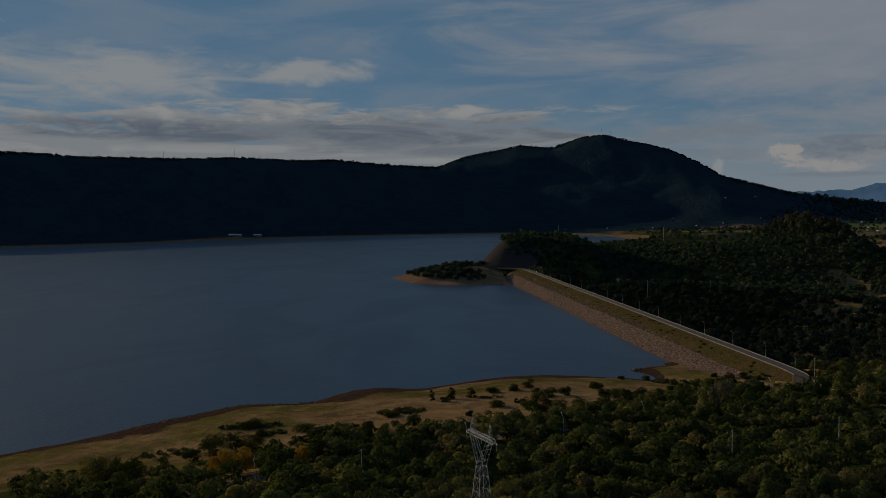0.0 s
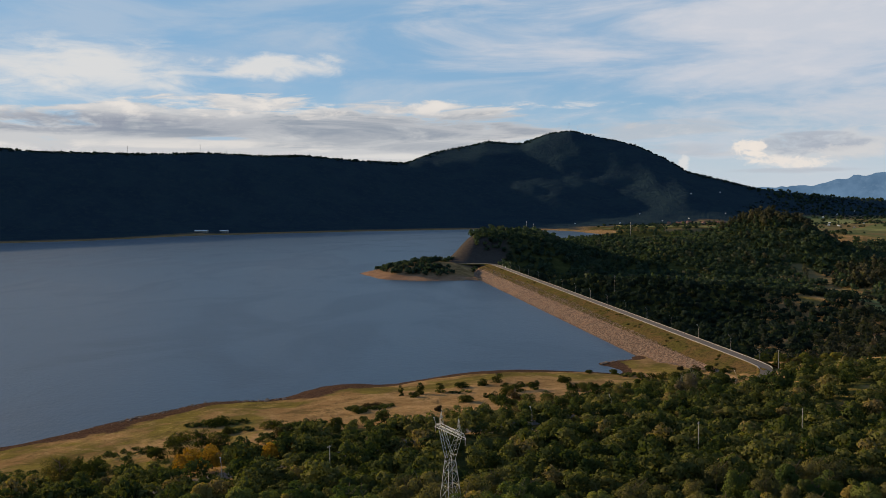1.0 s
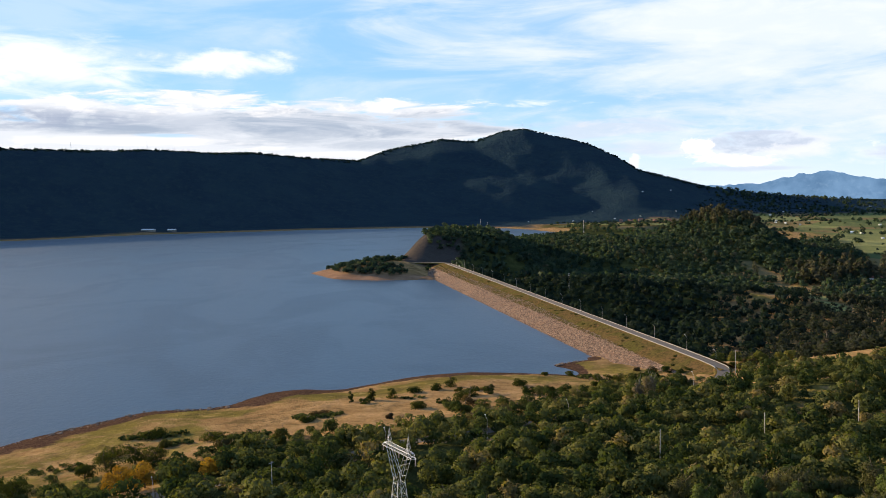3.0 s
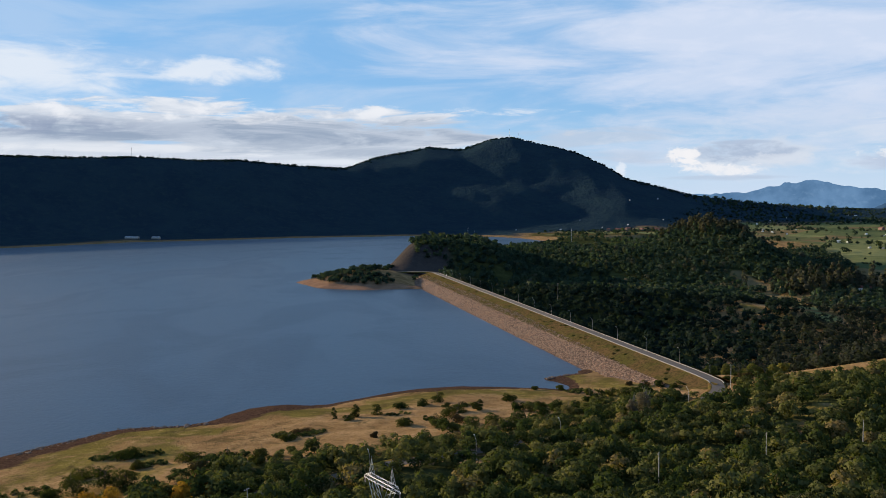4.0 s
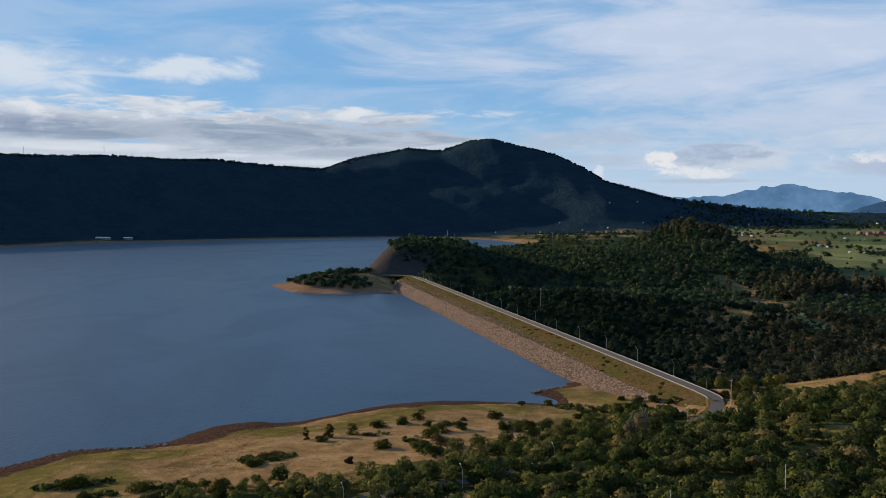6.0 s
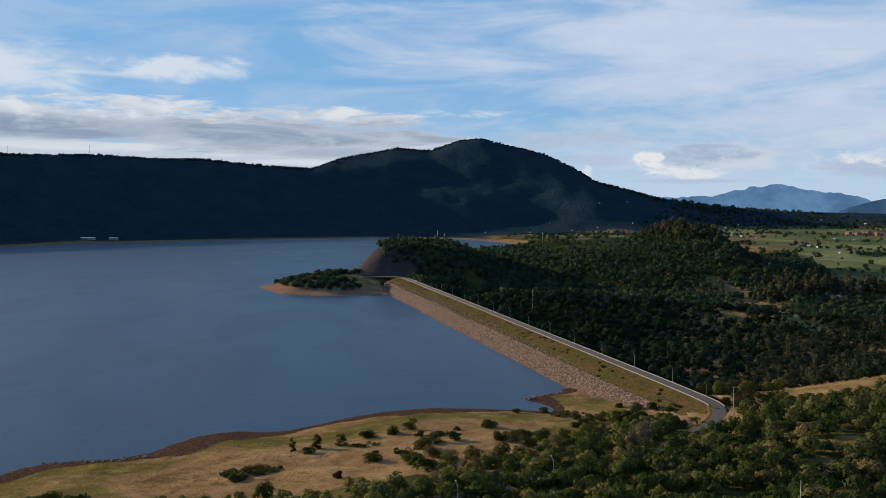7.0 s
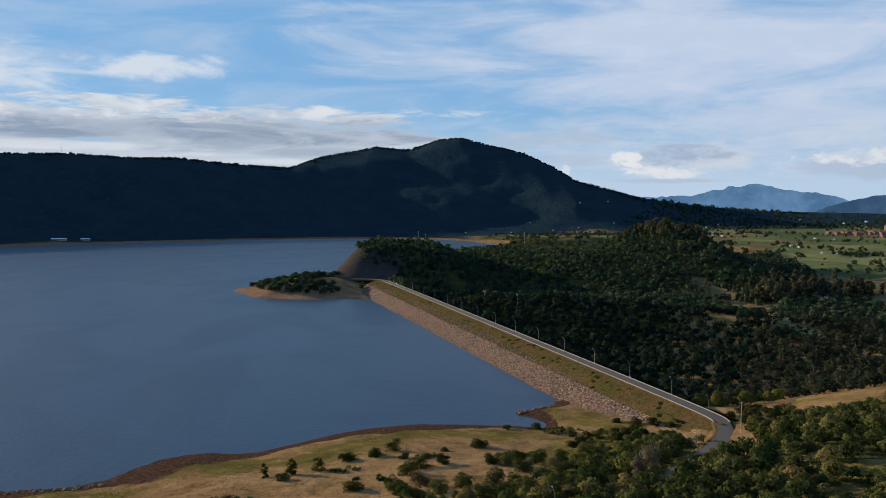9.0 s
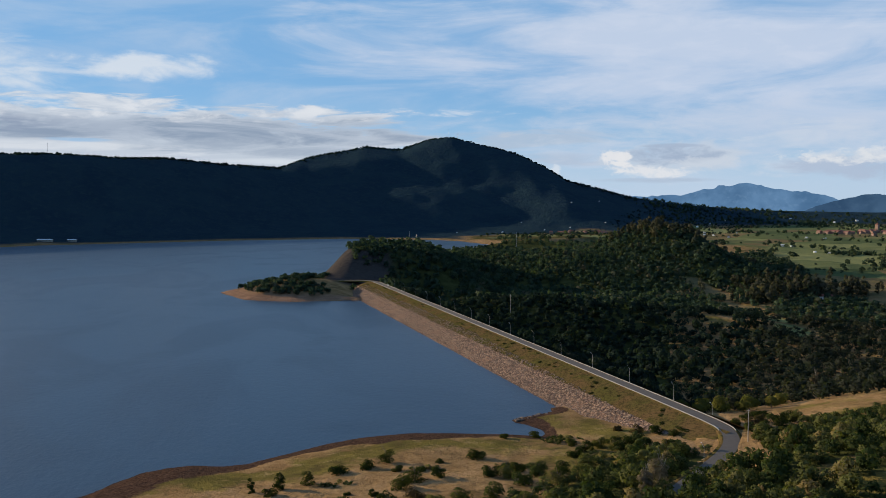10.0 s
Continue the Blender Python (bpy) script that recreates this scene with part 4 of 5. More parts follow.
def plant_dry_side():
    g = np.random.default_rng(12)
    p = jittered(g, 10, 1060, 420, 1560, 8.4)
    x, y = p[:, 0], p[:, 1]
    d = shore_distance(x, y)
    s, u = dam_coords(x, y)
    a, r = polar(x, y)
    keep = (d > 28) & (in_clearing(x, y) <= 0) & (a < 42) & (road_gap(x, y) > 7)
    on_dam = (s > -5) & (s < DAM_L) & (u < np.where(s < 70, 17, np.where(s > 470, 15, 30)))
    pasture = (a > np.interp(r, [1100, 1250, 1900, 2250], PASTURE_AZ)) & (r > 1100) & (fbm(x, y, 90, 3) < 0.2)
    rock = sm(-34, 14, x) * sm(1000, 1075, y - 0.12 * x) * (x < 46) * (y < 1150)
    rock = ((rock > 0.01) & (rock < 0.55)) | ((x < -20) & (y > 985))
    keep &= ~on_dam & ~pasture & ~rock & (near_wood(x, y) < 0) & ~((x > 168) & (x < 300) & (y < 499)) & ~((x > 152) & (x < 245) & (y < 524)) & (fbm(x, y, 60, 3) > -0.5)
    p, r = p[keep], r[keep]
    label = "green wood filling the valley and knoll behind the dam, valley part darkened for shade"
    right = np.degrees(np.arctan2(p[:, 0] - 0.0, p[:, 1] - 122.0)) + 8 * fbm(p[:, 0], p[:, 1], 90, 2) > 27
    grow("gum_wood", g, p[right & (r < 900)], 2.8, 6.0, 1.9, LEAF_GUM_SHADED, "grey-brown gum wood in the side valley, darkened for shade", "wood", 130, 0.16, 12, 7)
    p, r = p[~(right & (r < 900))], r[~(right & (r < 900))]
    # leaf colour carries shade up to 900 m, and light and haze beyond
    grow("valley_wood", g, p[r < 620], 2.6, 5.6, 1.7, LEAF_SHADED, label, "wood", 190, 0.13, 12, 7)
    grow("valley_wood", g, p[(r >= 620) & (r < 900)], 3.2, 6.6, 1.7, LEAF_SHADED, label, "wood", 105, 0.19, 10, 7)
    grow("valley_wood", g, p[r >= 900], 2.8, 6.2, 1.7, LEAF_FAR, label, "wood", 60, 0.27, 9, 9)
    # tall gum trees on the ridge and in the side valley
    tall = np.concatenate([np.stack([g.normal(497, 44, 130), g.normal(1350, 45, 130)], 1), np.stack([g.uniform(520, 640, 80), g.normal(1370, 30, 80)], 1), np.stack([g.normal(420, 16, 46), g.normal(1110, 20, 46)], 1), np.stack([g.uniform(470, 760, 110), g.uniform(1000, 1110, 110)], 1)])
    tall = tall[fbm(tall[:, 0], tall[:, 1], 70, 2) > -0.1]
    tall = np.concatenate([tall, np.stack([g.normal(466, 9, 22), g.normal(986, 10, 22)], 1), np.stack([g.uniform(500, 610, 70), g.uniform(1000, 1040, 70)], 1)])
    grow("gum_trees", g, tall, 3.2, 5.4, 4.6, LEAF_GUM, "tall slender gum trees on the ridge behind the dam", "trees", 130, 0.3, 12, 6)
    # bushes of the headland
    p = jittered(g, -125, -20, 930, 1060, 6.0)
    d = shore_distance(p[:, 0], p[:, 1])
    keep = (d > 17) & (fbm(p[:, 0], p[:, 1], 22, 3) > -0.26) & (road_gap(p[:, 0], p[:, 1]) > 6)
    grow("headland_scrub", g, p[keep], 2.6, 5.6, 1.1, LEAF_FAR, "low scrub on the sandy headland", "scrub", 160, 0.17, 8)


plant_dry_side()


def plant_far():
    g = np.random.default_rng(13)
    # woods of the hills across the lake; thicker near the skyline
    a = g.uniform(-40, 42, 2600)
    q = np.concatenate([g.normal(0.985, 0.025, 2600)])
    foot, crest = np.interp(a, FOOT_AZ, FOOT_R), np.interp(a, RIDGE_AZ, RIDGE_R)
    r = foot + (crest - foot) * q
    p = np.stack([EYE0[0] + r * np.sin(np.radians(a)), EYE0[1] + r * np.cos(np.radians(a))], 1)
    p = p[(shore_distance(p[:, 0], p[:, 1]) > 45) & ((a < 20) | (fbm(p[:, 0], p[:, 1], 300, 2) > 0.0))]
    grow("hill_forest", g, p, 3, 6, 1.3, LEAF_HILL, "forest on the hills across the lake, coloured dark blue for shade and haze", "forest", 36, 0.33, 6, sink=0.45)
    # trees on the long flank that runs down to the plain
    a, q = g.uniform(10, 27, 3000), g.uniform(-0.1, 0.95, 3000)
    foot, crest = np.interp(a, FOOT_AZ, FOOT_R), np.interp(a, RIDGE_AZ, RIDGE_R)
    r = foot + (crest - foot) * q
    p = np.stack([EYE0[0] + r * np.sin(np.radians(a)), EYE0[1] + r * np.cos(np.radians(a))], 1)
    p = p[(shore_distance(p[:, 0], p[:, 1]) > 45) & (fbm(p[:, 0], p[:, 1], 110, 4) > -0.02) & (q < np.interp(a, [10, 17, 19, 22], [0.10, 0.14, 0.5, 1.0]))]
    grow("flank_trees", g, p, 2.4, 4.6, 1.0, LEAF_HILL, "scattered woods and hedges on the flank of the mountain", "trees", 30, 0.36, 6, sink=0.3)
    # hedges and clumps on the plain
    p = np.stack([g.uniform(250, 2300, 6900), g.uniform(1200, 3500, 6900)], 1)
    aa, rr = polar(p[:, 0], p[:, 1])
    line = (np.abs(((p[:, 0] * 0.6 + p[:, 1] * 0.3) % 170) - 85) < 9) | (np.abs(((p[:, 1] * 0.9 - p[:, 0] * 0.35) % 210) - 105) < 9)
    foot = np.interp(aa, FOOT_AZ, FOOT_R)
    keep = (aa > 9) & (aa < 42) & ((aa > 19) | (rr < foot)) & ((aa > 15) | (shore_distance(p[:, 0], p[:, 1]) > 40)) & (line | ((aa < 19) & (fbm(p[:, 0], p[:, 1], 70, 3) > -0.1)) | (fbm(p[:, 0], p[:, 1], 160, 3) > np.where(aa < 27, 0.10, 0.2)))
    p = p[keep]
    ta, tr = np.radians(g.uniform(20.5, 36, 420)), g.normal(3000, 110, 420)
    belt = np.stack([EYE0[0] + tr * np.sin(ta), EYE0[1] + tr * np.cos(ta)], 1)
    p = np.concatenate([p, belt])
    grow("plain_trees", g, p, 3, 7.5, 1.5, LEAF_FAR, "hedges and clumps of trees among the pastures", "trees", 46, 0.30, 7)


plant_far()


def plant_bracken():
    """Low green bracken in patches on the grass."""
    g = np.random.default_rng(15)
    spots = []
    for cx, cy, rx, ry, n in ((-101, 338, 13, 5, 90), (-42, 357, 10, 6, 90), (-88, 322, 6, 3, 30), (-68, 327, 8, 3, 40), (58, 398, 8, 5, 40), (86, 440, 9, 7, 50), (26, 398, 6, 3, 24), (-4, 388, 6, 2.5, 20), (-122, 300, 10, 6, 40)):
        for _ in range(n):
            a, k = g.random() * 6.283, math.sqrt(g.random())
            spots.append((cx + rx * k * math.cos(a), cy + ry * k * math.sin(a)))
    grow("bracken", g, np.array(spots), 0.7, 1.6, 0.7, LEAF_MASS, "low green bracken in patches on the grass slope", "bracken", 60, 0.2, 6)


plant_bracken()

# ------------------------------------------------------------ single trees and shrubs of the open slope


def build_single_plants():
    g = np.random.default_rng(21)
    # x, y, half width, height
    shrubs = [(-25, 382, 3.0, 2.6), (-3, 403, 4.4, 2.2), (7, 406, 4.0, 3.2), (17, 399, 2.6, 2.2), (33, 408, 2.0, 2.2), (47, 415, 4.6, 3.2),
              (47, 385, 4.2, 4.0), (-1, 362, 4.4, 3.6), (8, 372, 2.2, 2.2), (30, 386, 3.2, 4.2), (17, 377, 4.2, 5.0), (-12, 340, 2.0, 3.0), (0, 375, 1.4, 1.2),
              (-107, 312, 5.2, 4.6), (-92, 320, 3.4, 3.4), (-101, 337, 5.5, 1.8), (-75, 325, 6.0, 2.4), (-45, 349, 3.6, 2.8), (-41, 359, 5.5, 1.4), (-62, 322, 3.2, 5.0),
              (22, 384, 5.0, 5.4), (12, 361, 4.4, 5.2), (20, 362, 4.6, 5.8), (58, 392, 3.6, 3.4), (88, 431, 3.0, 2.6), (78, 452, 3.2, 2.4), (64, 448, 2.6, 2.0), (118, 441, 3.4, 3.0), (124, 435, 3.8, 3.6), (129, 429, 2.8, 2.8), (112, 447, 2.6, 2.2), (133, 431, 2.2, 2.4), (104, 429, 3.8, 3.6), (97, 424, 4.0, 4.2), (110, 426, 4.0, 4.4), (90, 420, 4.2, 4.4), (84, 412, 4.0, 4.6), (161, 418, 3.2, 3.4), (159, 405, 3.4, 3.8), (166, 430, 3.6, 3.8), (157, 434, 2.8, 2.8), (160, 426, 3.4, 4.0), (164, 438, 3.6, 4.2), (171, 425, 4.0, 5.0), (168, 410, 4.2, 5.2), (177, 434, 4.0, 5.0), (173, 447, 3.6, 4.0), (185, 441, 4.2, 5.0), (181, 456, 3.4, 3.4), (156, 399, 3.2, 4.0), (192, 452, 3.8, 4.4), (112, 418, 4.2, 4.6), (118, 409, 4.0, 5.0), (107, 408, 4.2, 5.0), (121, 400, 3.4, 4.2), (113, 398, 4.2, 5.2), (103, 417, 3.6, 4.2), (153, 392, 3.4, 4.2), (158, 409, 3.6, 4.4), (152, 384, 3.0, 4.0), (163, 399, 4.0, 5.0), (155, 417, 2.6, 3.0), (150, 397, 2.4, 2.8), (151, 404, 2.8, 3.4), (155, 402, 3.0, 4.0), (147.5, 391, 2.4, 3.0), (158, 394, 3.2, 4.0), (156, 411, 2.8, 3.2), (163, 408, 3.4, 4.0)]
    for i, (x, y, w, h) in enumerate(shrubs):
        e = make_tree(300 + i, "shrub", "rounded dark green shrub on the dry grass slope" if h > 2 else "low dark shrub spreading over the dry grass", "shrub", "shrubs of the grass slope", w, h, -0.3 * h, 9 + int(w), int(600 + 320 * w), 0.19, LEAF_SHRUB, BARK, 4)
        e.matrix_basis = stand(e, x, y, g.random() * 6, (1, 1))
    for i, (x, y, w, h) in enumerate([(-22, 389, 2.6, 6.4), (-13, 391, 2.8, 6.0), (14, 412, 3.8, 6.4)]):
        e = make_tree(340 + i, "small_tree", "small round green tree standing on the grass slope", "tree", "small trees of the slope", w, h, -0.25 * h, 18, 1900, 0.17, LEAF_SHRUB, BARK)
        e.matrix_basis = stand(e, x, y, g.random() * 6, (1, 1))
    e = make_tree(345, "slender_tree", "slender upright young tree on the grass slope", "tree", "", 1.6, 7.0, -1.2, 20, 1300, 0.16, LEAF_SHRUB, BARK)
    e.matrix_basis = stand(e, -31, 387, 0.4, (1, 1))
    for i, (x, y, w, h) in enumerate([(-86.5, 262, 5.6, 9.0), (-80, 264, 5.0, 7.8), (-73, 272, 3.6, 6.4), (-64, 275, 4.0, 6.4), (-58, 276, 2.8, 5.0), (52, 172, 3.4, 6.0)]):
        e = make_tree(350 + i, "blossoming_tree", "tree covered in golden-orange blossom at the edge of the wood", "tree", "golden trees", w, h, 0.8, 18, 2400, 0.22, LEAF_GOLD, BARK)
        e.matrix_basis = stand(e, x, y, g.random() * 6, (1, 1))
    for i, (x, y, w, h) in enumerate([(178, 511, 5.5, 8), (190, 515, 6.0, 10), (207, 518, 6.5, 9), (226, 522, 5.0, 8), (165, 507, 4.5, 7), (171, 499, 3.6, 5), (184, 503, 3.6, 4.5), (199, 509, 4.4, 6), (217, 514, 4.2, 6)]):
        e = make_tree(360 + i, "acacia_tree", "broad tree with yellowish top beside the clearing", "tree", "trees beside the clearing", w, h, 1.0, 18, 1300, 0.36, LEAF_GOLDGREEN, BARK)
        e.matrix_basis = stand(e, x, y, g.random() * 6, (1, 1))
    for i, (x, y, w, h) in enumerate([(91, 350, 4.2, 15.0), (268, 560, 3.4, 16.0), (86, 347, 2.8, 12.0)]):
        g2 = np.random.default_rng(370 + i)
        e = thing("withered_tree", Matrix.Identity(4), "tall half-bare tree with thin brown foliage", "tree", "withered trees")
        part("trunk", trunk_mesh("trunk", g2, h * 0.95, w * 0.45, 0.2, 22, PALE_BARK), None, e)
        tri, face = crown_shape(g2, w, h, 2.5, 34, 3400, 0.17)
        part("crown", leaf_mesh("crown", tri, face, LEAF_DRY), None, e, "sparse brown foliage")
        e.matrix_basis = stand(e, x, y, g.random() * 6, (1, 1))
    # dark bushy trees where the wood meets the grass
    for i, (x, y, w, h) in enumerate([(-101, 290, 5.2, 7.5), (-94, 296, 5.4, 8.2), (-86, 291, 5.0, 7.6), (-106, 285, 3.8, 5.0), (-127, 262, 7.5, 10.5), (-116, 262, 5.6, 8.0), (-66, 299, 4.0, 6.0), (-57, 306, 4.4, 6.6), (-49, 311, 3.8, 6.0)]):
        e = make_tree(400 + i, "bushy_tree", "dark green bushy tree at the lower edge of the wood", "tree", "bushy trees at the wood's edge", w, h, 0.0, 18, 2400, 0.2, LEAF_SHRUB, BARK)
        e.matrix_basis = stand(e, x, y, g.random() * 6, (1, 1))
    # bushes that run out from the wood over the grass
    for i, (x, y, w, h) in enumerate([(52, 383, 4.0, 4.6), (56, 374, 4.2, 5.2), (64, 386, 4.4, 5.4), (67, 374, 4.4, 5.6), (38, 344, 4.2, 5.2), (32, 338, 4.0, 5.0), (44, 346, 4.4, 5.6), (52, 350, 4.2, 5.4),
                                      (60, 353, 4.4, 5.8), (12, 355, 3.8, 4.6), (18, 347, 4.2, 5.0), (25, 352, 4.4, 5.2), (33, 357, 4.0, 4.6), (44, 361, 4.0, 4.8), (73, 391, 4.4, 5.4), (76, 380, 4.4, 5.6), (84, 396, 4.4, 5.4)]):
        e = make_tree(420 + i, "bush", "dense green bush growing out over the dry grass", "bush", "bushes beyond the wood", w, h, -0.2 * h, 16, 2000, 0.19, LEAF_BUSH, BARK, 4)
        e.matrix_basis = stand(e, x, y, g.random() * 6, (1, 1))
    # tall trees round the foot of the pylon
    for i, (x, y, w, h) in enumerate([(-8.5, 176.0, 4.4, 12.0), (-1.0, 177.5, 4.6, 14.5), (4.0, 179.5, 4.2, 15.0), (-13.0, 178.0, 3.8, 12.5), (-4.0, 171.0, 4.6, 14.0)]):
        e = make_tree(380 + i, "tall_tree", "tall leafy green tree at the foot of the pylon", "tree", "trees at the pylon", w, h, 1.0, 24, 3200, 0.2, LEAF_NEAR, BARK)
        e.matrix_basis = stand(e, x, y, g.random() * 6, (1, 1))
    # tufts and low bushes on the grass strip of the dam
    model = make_tree(390, "dam_shrub", "small dark shrub on the water face of the dam", "shrub", "shrubs on the dam", 1.5, 1.3, 0.0, 7, 260, 0.16, LEAF_SHRUB, BARK, 3)
    for i in range(120):
        ob = model if i == 0 else copy_thing(model, Matrix.Identity(4))
        s, u, k = DAM_L * g.random(), -1.5 - 11.0 * g.random(), 0.5 + 0.8 * g.random()
        p = dam_point(s, u, 11.1 + 0.36 * u - 0.25)
        ob.matrix_basis = Matrix.Translation(p) @ Matrix.Rotation(g.random() * 6, 4, "Z") @ Matrix.Diagonal((k, k, k * 0.8, 1))


build_single_plants()

# ------------------------------------------------------------ pylon, lamps, poles, masts


def build_pylon():
    x, y = -3.9, 183.0
    z = float(land(np.array([x]), np.array([y]))[0])
    e = thing("pylon", pose(x, y, z, 0, 0, -57), "galvanised steel lattice pylon rising out of the wood", "pylon")
    top, waist, arm_z = 53.0 - z, 43.8 - z, 49.3 - z
    bw, ww, tw = 2.5, 0.78, 0.48

    def half(h):
        return bw + (ww - bw) * h / waist

    corners = [(1, 1), (-1, 1), (-1, -1), (1, -1)]
    for sx, sy in corners:
        bm = bmesh.new()
        add_bar(bm, (sx * bw, sy * bw, -0.3), (sx * ww, sy * ww, waist), 0.06)
        part("leg", bm, STEEL, e)
    levels = [0.0]
    while levels[-1] < waist - 1.2:
        levels.append(min(levels[-1] + 1.9 * half(levels[-1]) * 0.9 + 0.5, waist))
    for k in range(4):
        (ax, ay), (bx, by) = corners[k], corners[(k + 1) % 4]
        for lo, hi in zip(levels, levels[1:]):
            h0, h1 = half(lo), half(hi)
            for p, q in (((ax * h0, ay * h0, lo), (bx * h1, by * h1, hi)), ((bx * h0, by * h0, lo), (ax * h1, ay * h1, hi)), ((ax * h1, ay * h1, hi), (bx * h1, by * h1, hi))):
                bm = bmesh.new()
                add_bar(bm, p, q, 0.033)
                part("brace", bm, STEEL, e)
    for side in (1, -1):
        bm = bmesh.new()
        for sy in (1, -1):
            add_bar(bm, (side * ww, sy * ww, waist), (side * 3.8, sy * tw, arm_z), 0.055)
            add_bar(bm, (-side * 0.1, sy * ww * 0.9, waist + 0.3), (side * 2.7, sy * tw, arm_z), 0.05)
            for f in (0.2, 0.45, 0.7, 0.9):
                o = (side * (ww + (3.8 - ww) * f), sy * (ww + (tw - ww) * f), waist + (arm_z - waist) * f)
                i_ = (side * (2.8 * max(f - 0.15, 0) - 0.1), sy * (ww * 0.9 + (tw - ww * 0.9) * f), waist + 0.3 + (arm_z - waist - 0.3) * max(f - 0.15, 0))
                add_bar(bm, o, i_, 0.033)
            add_bar(bm, (side * 1.9, ww * 0.6, waist + 2.6), (side * 2.6, -ww * 0.6, waist + 4.4), 0.035)
        part("arm_strut", bm, STEEL, e)
        bm = bmesh.new()
        for sx2, sy in ((0.35, 1), (-0.35, 1), (0.35, -1), (-0.35, -1)):
            add_bar(bm, (side * 3.45 + sx2, sy * tw, arm_z + 0.7), (side * 3.45, 0, top), 0.032)
        for f in (0.3, 0.6):
            k = 1 - f
            for (ax, ay), (bx, by) in zip(corners, corners[1:] + corners[:1]):
                add_bar(bm, (side * 3.45 + ax * 0.35 * k, ay * tw * k, arm_z + 0.7 + (top - arm_z - 0.7) * f), (side * 3.45 + bx * 0.35 * k, by * tw * k, arm_z + 0.7 + (top - arm_z - 0.7) * (f - 0.25)), 0.035)
        add_bar(bm, (side * 3.45, 0, top), (side * 3.45, 0, top + 0.5), 0.03)
        part("peak", bm, STEEL, e)
    bm = bmesh.new()
    n = 12
    for sy in (1, -1):
        for zz in (0.0, 0.75):
            k = 0.86 if zz else 1.0
            add_bar(bm, (-5.3 * k, sy * tw, arm_z + zz), (5.3 * k, sy * tw, arm_z + zz), 0.05)
        for i in range(n):
            x0, x1 = -4.65 + 9.3 * i / n, -4.65 + 9.3 * (i + 1) / n
            add_bar(bm, (x0, sy * tw, arm_z + 0.75 * (i % 2)), (x1, sy * tw, arm_z + 0.75 * ((i + 1) % 2)), 0.033)
        for end in (-1, 1):
            add_bar(bm, (end * 4.5, sy * tw, arm_z + 0.75), (end * 6.05, 0, arm_z), 0.033)
            add_bar(bm, (end * 5.3, sy * tw, arm_z), (end * 6.05, 0, arm_z), 0.033)
    for i in range(n + 1):
        xx = -4.65 + 9.3 * i / n
        add_bar(bm, (xx, tw, arm_z), (xx, -tw, arm_z), 0.035)
        add_bar(bm, (xx, tw, arm_z + 0.75), (xx, -tw, arm_z + 0.75), 0.035)
    part("crossarm", bm, STEEL, e)
    for xx in (-5.85, 0.0, 5.85):
        bm = bmesh.new()
        for i in range(6):
            add_bar(bm, (xx, 0, arm_z - 0.15 - 0.2 * i), (xx, 0, arm_z - 0.25 - 0.2 * i), 0.11, 8)
        add_bar(bm, (xx, 0, arm_z), (xx, 0, arm_z - 1.3), 0.025)
        part("insulator", bm, CERAMIC, e)
    bm = bmesh.new()
    add_box(bm, -0.3, -ww - 0.15, waist + 0.4, 0.5, 0.08, 0.5)
    part("sign_plate", bm, WHITEWALL, e, "small pale plate")


build_pylon()


def make_lamp():
    e = thing("street_lamp", Matrix.Identity(4), "slim grey street lamp with a curved arm", "street lamp", "street lamps along the road")
    bm = bmesh.new()
    add_bar(bm, (0, 0, -0.5), (0, 0, 6.6), 0.10, 8, 0.06)
    part("pole", bm, CONCRETE, e)
    bm = bmesh.new()
    last = Vector((0, 0, 6.5))
    for k in range(1, 6):
        a = k / 5 * 1.35
        q = Vector((-0.95 * math.sin(a), 0, 6.5 + 1.0 * (1 - math.cos(a)) * 0.9 + 0.12 * k))
        add_bar(bm, last, q, 0.05, 6)
        last = q
    part("arm", bm, STEEL, e)
    bm = bmesh.new()
    add_box(bm, last.x - 0.2, 0, last.z, 0.55, 0.24, 0.13, Matrix.Rotation(0.1, 4, "Y"))
    bmesh.ops.bevel(bm, geom=bm.edges[:], offset=0.05, segments=1)
    part("lamp_head", bm, LAMPHEAD, e, "pale lamp head")
    bm = bmesh.new()
    add_box(bm, 0, 0, -0.1, 0.5, 0.5, 0.5)
    part("footing", bm, CONCRETE, e)
    return e


def build_lamps():
    spots = [(*dam_point(s, 8.9, 0)[:2], CREST - 0.1, 0) for s in np.arange(41, 560, 37.0)]
    for x, y, rot in ((153, 446, 0), (119.5, 381, -60), (54.2, 324.5, -60), (22, 297, -60), (-11, 283, -60), (-70, 241, -60)):
        spots.append((x, y, float(land(np.array([x]), np.array([y]))[0]), rot))
    first = make_lamp()
    for i, (x, y, z, rot) in enumerate(spots):
        ob = first if i == 0 else copy_thing(first, Matrix.Identity(4))
        ob.matrix_basis = pose(x, y, z, 0, 0, rot)


build_lamps()


def make_pole(h, label, arms=1):
    e = thing("utility_pole", Matrix.Identity(4), label, "utility pole", "utility poles")
    bm = bmesh.new()
    add_bar(bm, (0, 0, -0.8), (0, 0, h), 0.16, 8, 0.10)
    part("pole", bm, CONCRETE, e)
    for k in range(arms):
        bm = bmesh.new()
        add_box(bm, 0, 0.13, h - 0.4 - 0.9 * k, 1.9, 0.1, 0.12)
        arm = part("crossarm", bm, STEEL, e)
        for xx in (-0.85, 0.0, 0.85):
            bm = bmesh.new()
            add_bar(bm, (xx, 0.13, h - 0.34 - 0.9 * k), (xx, 0.13, h - 0.1 - 0.9 * k), 0.06, 6)
            part("insulator", bm, CERAMIC, arm)
    return e


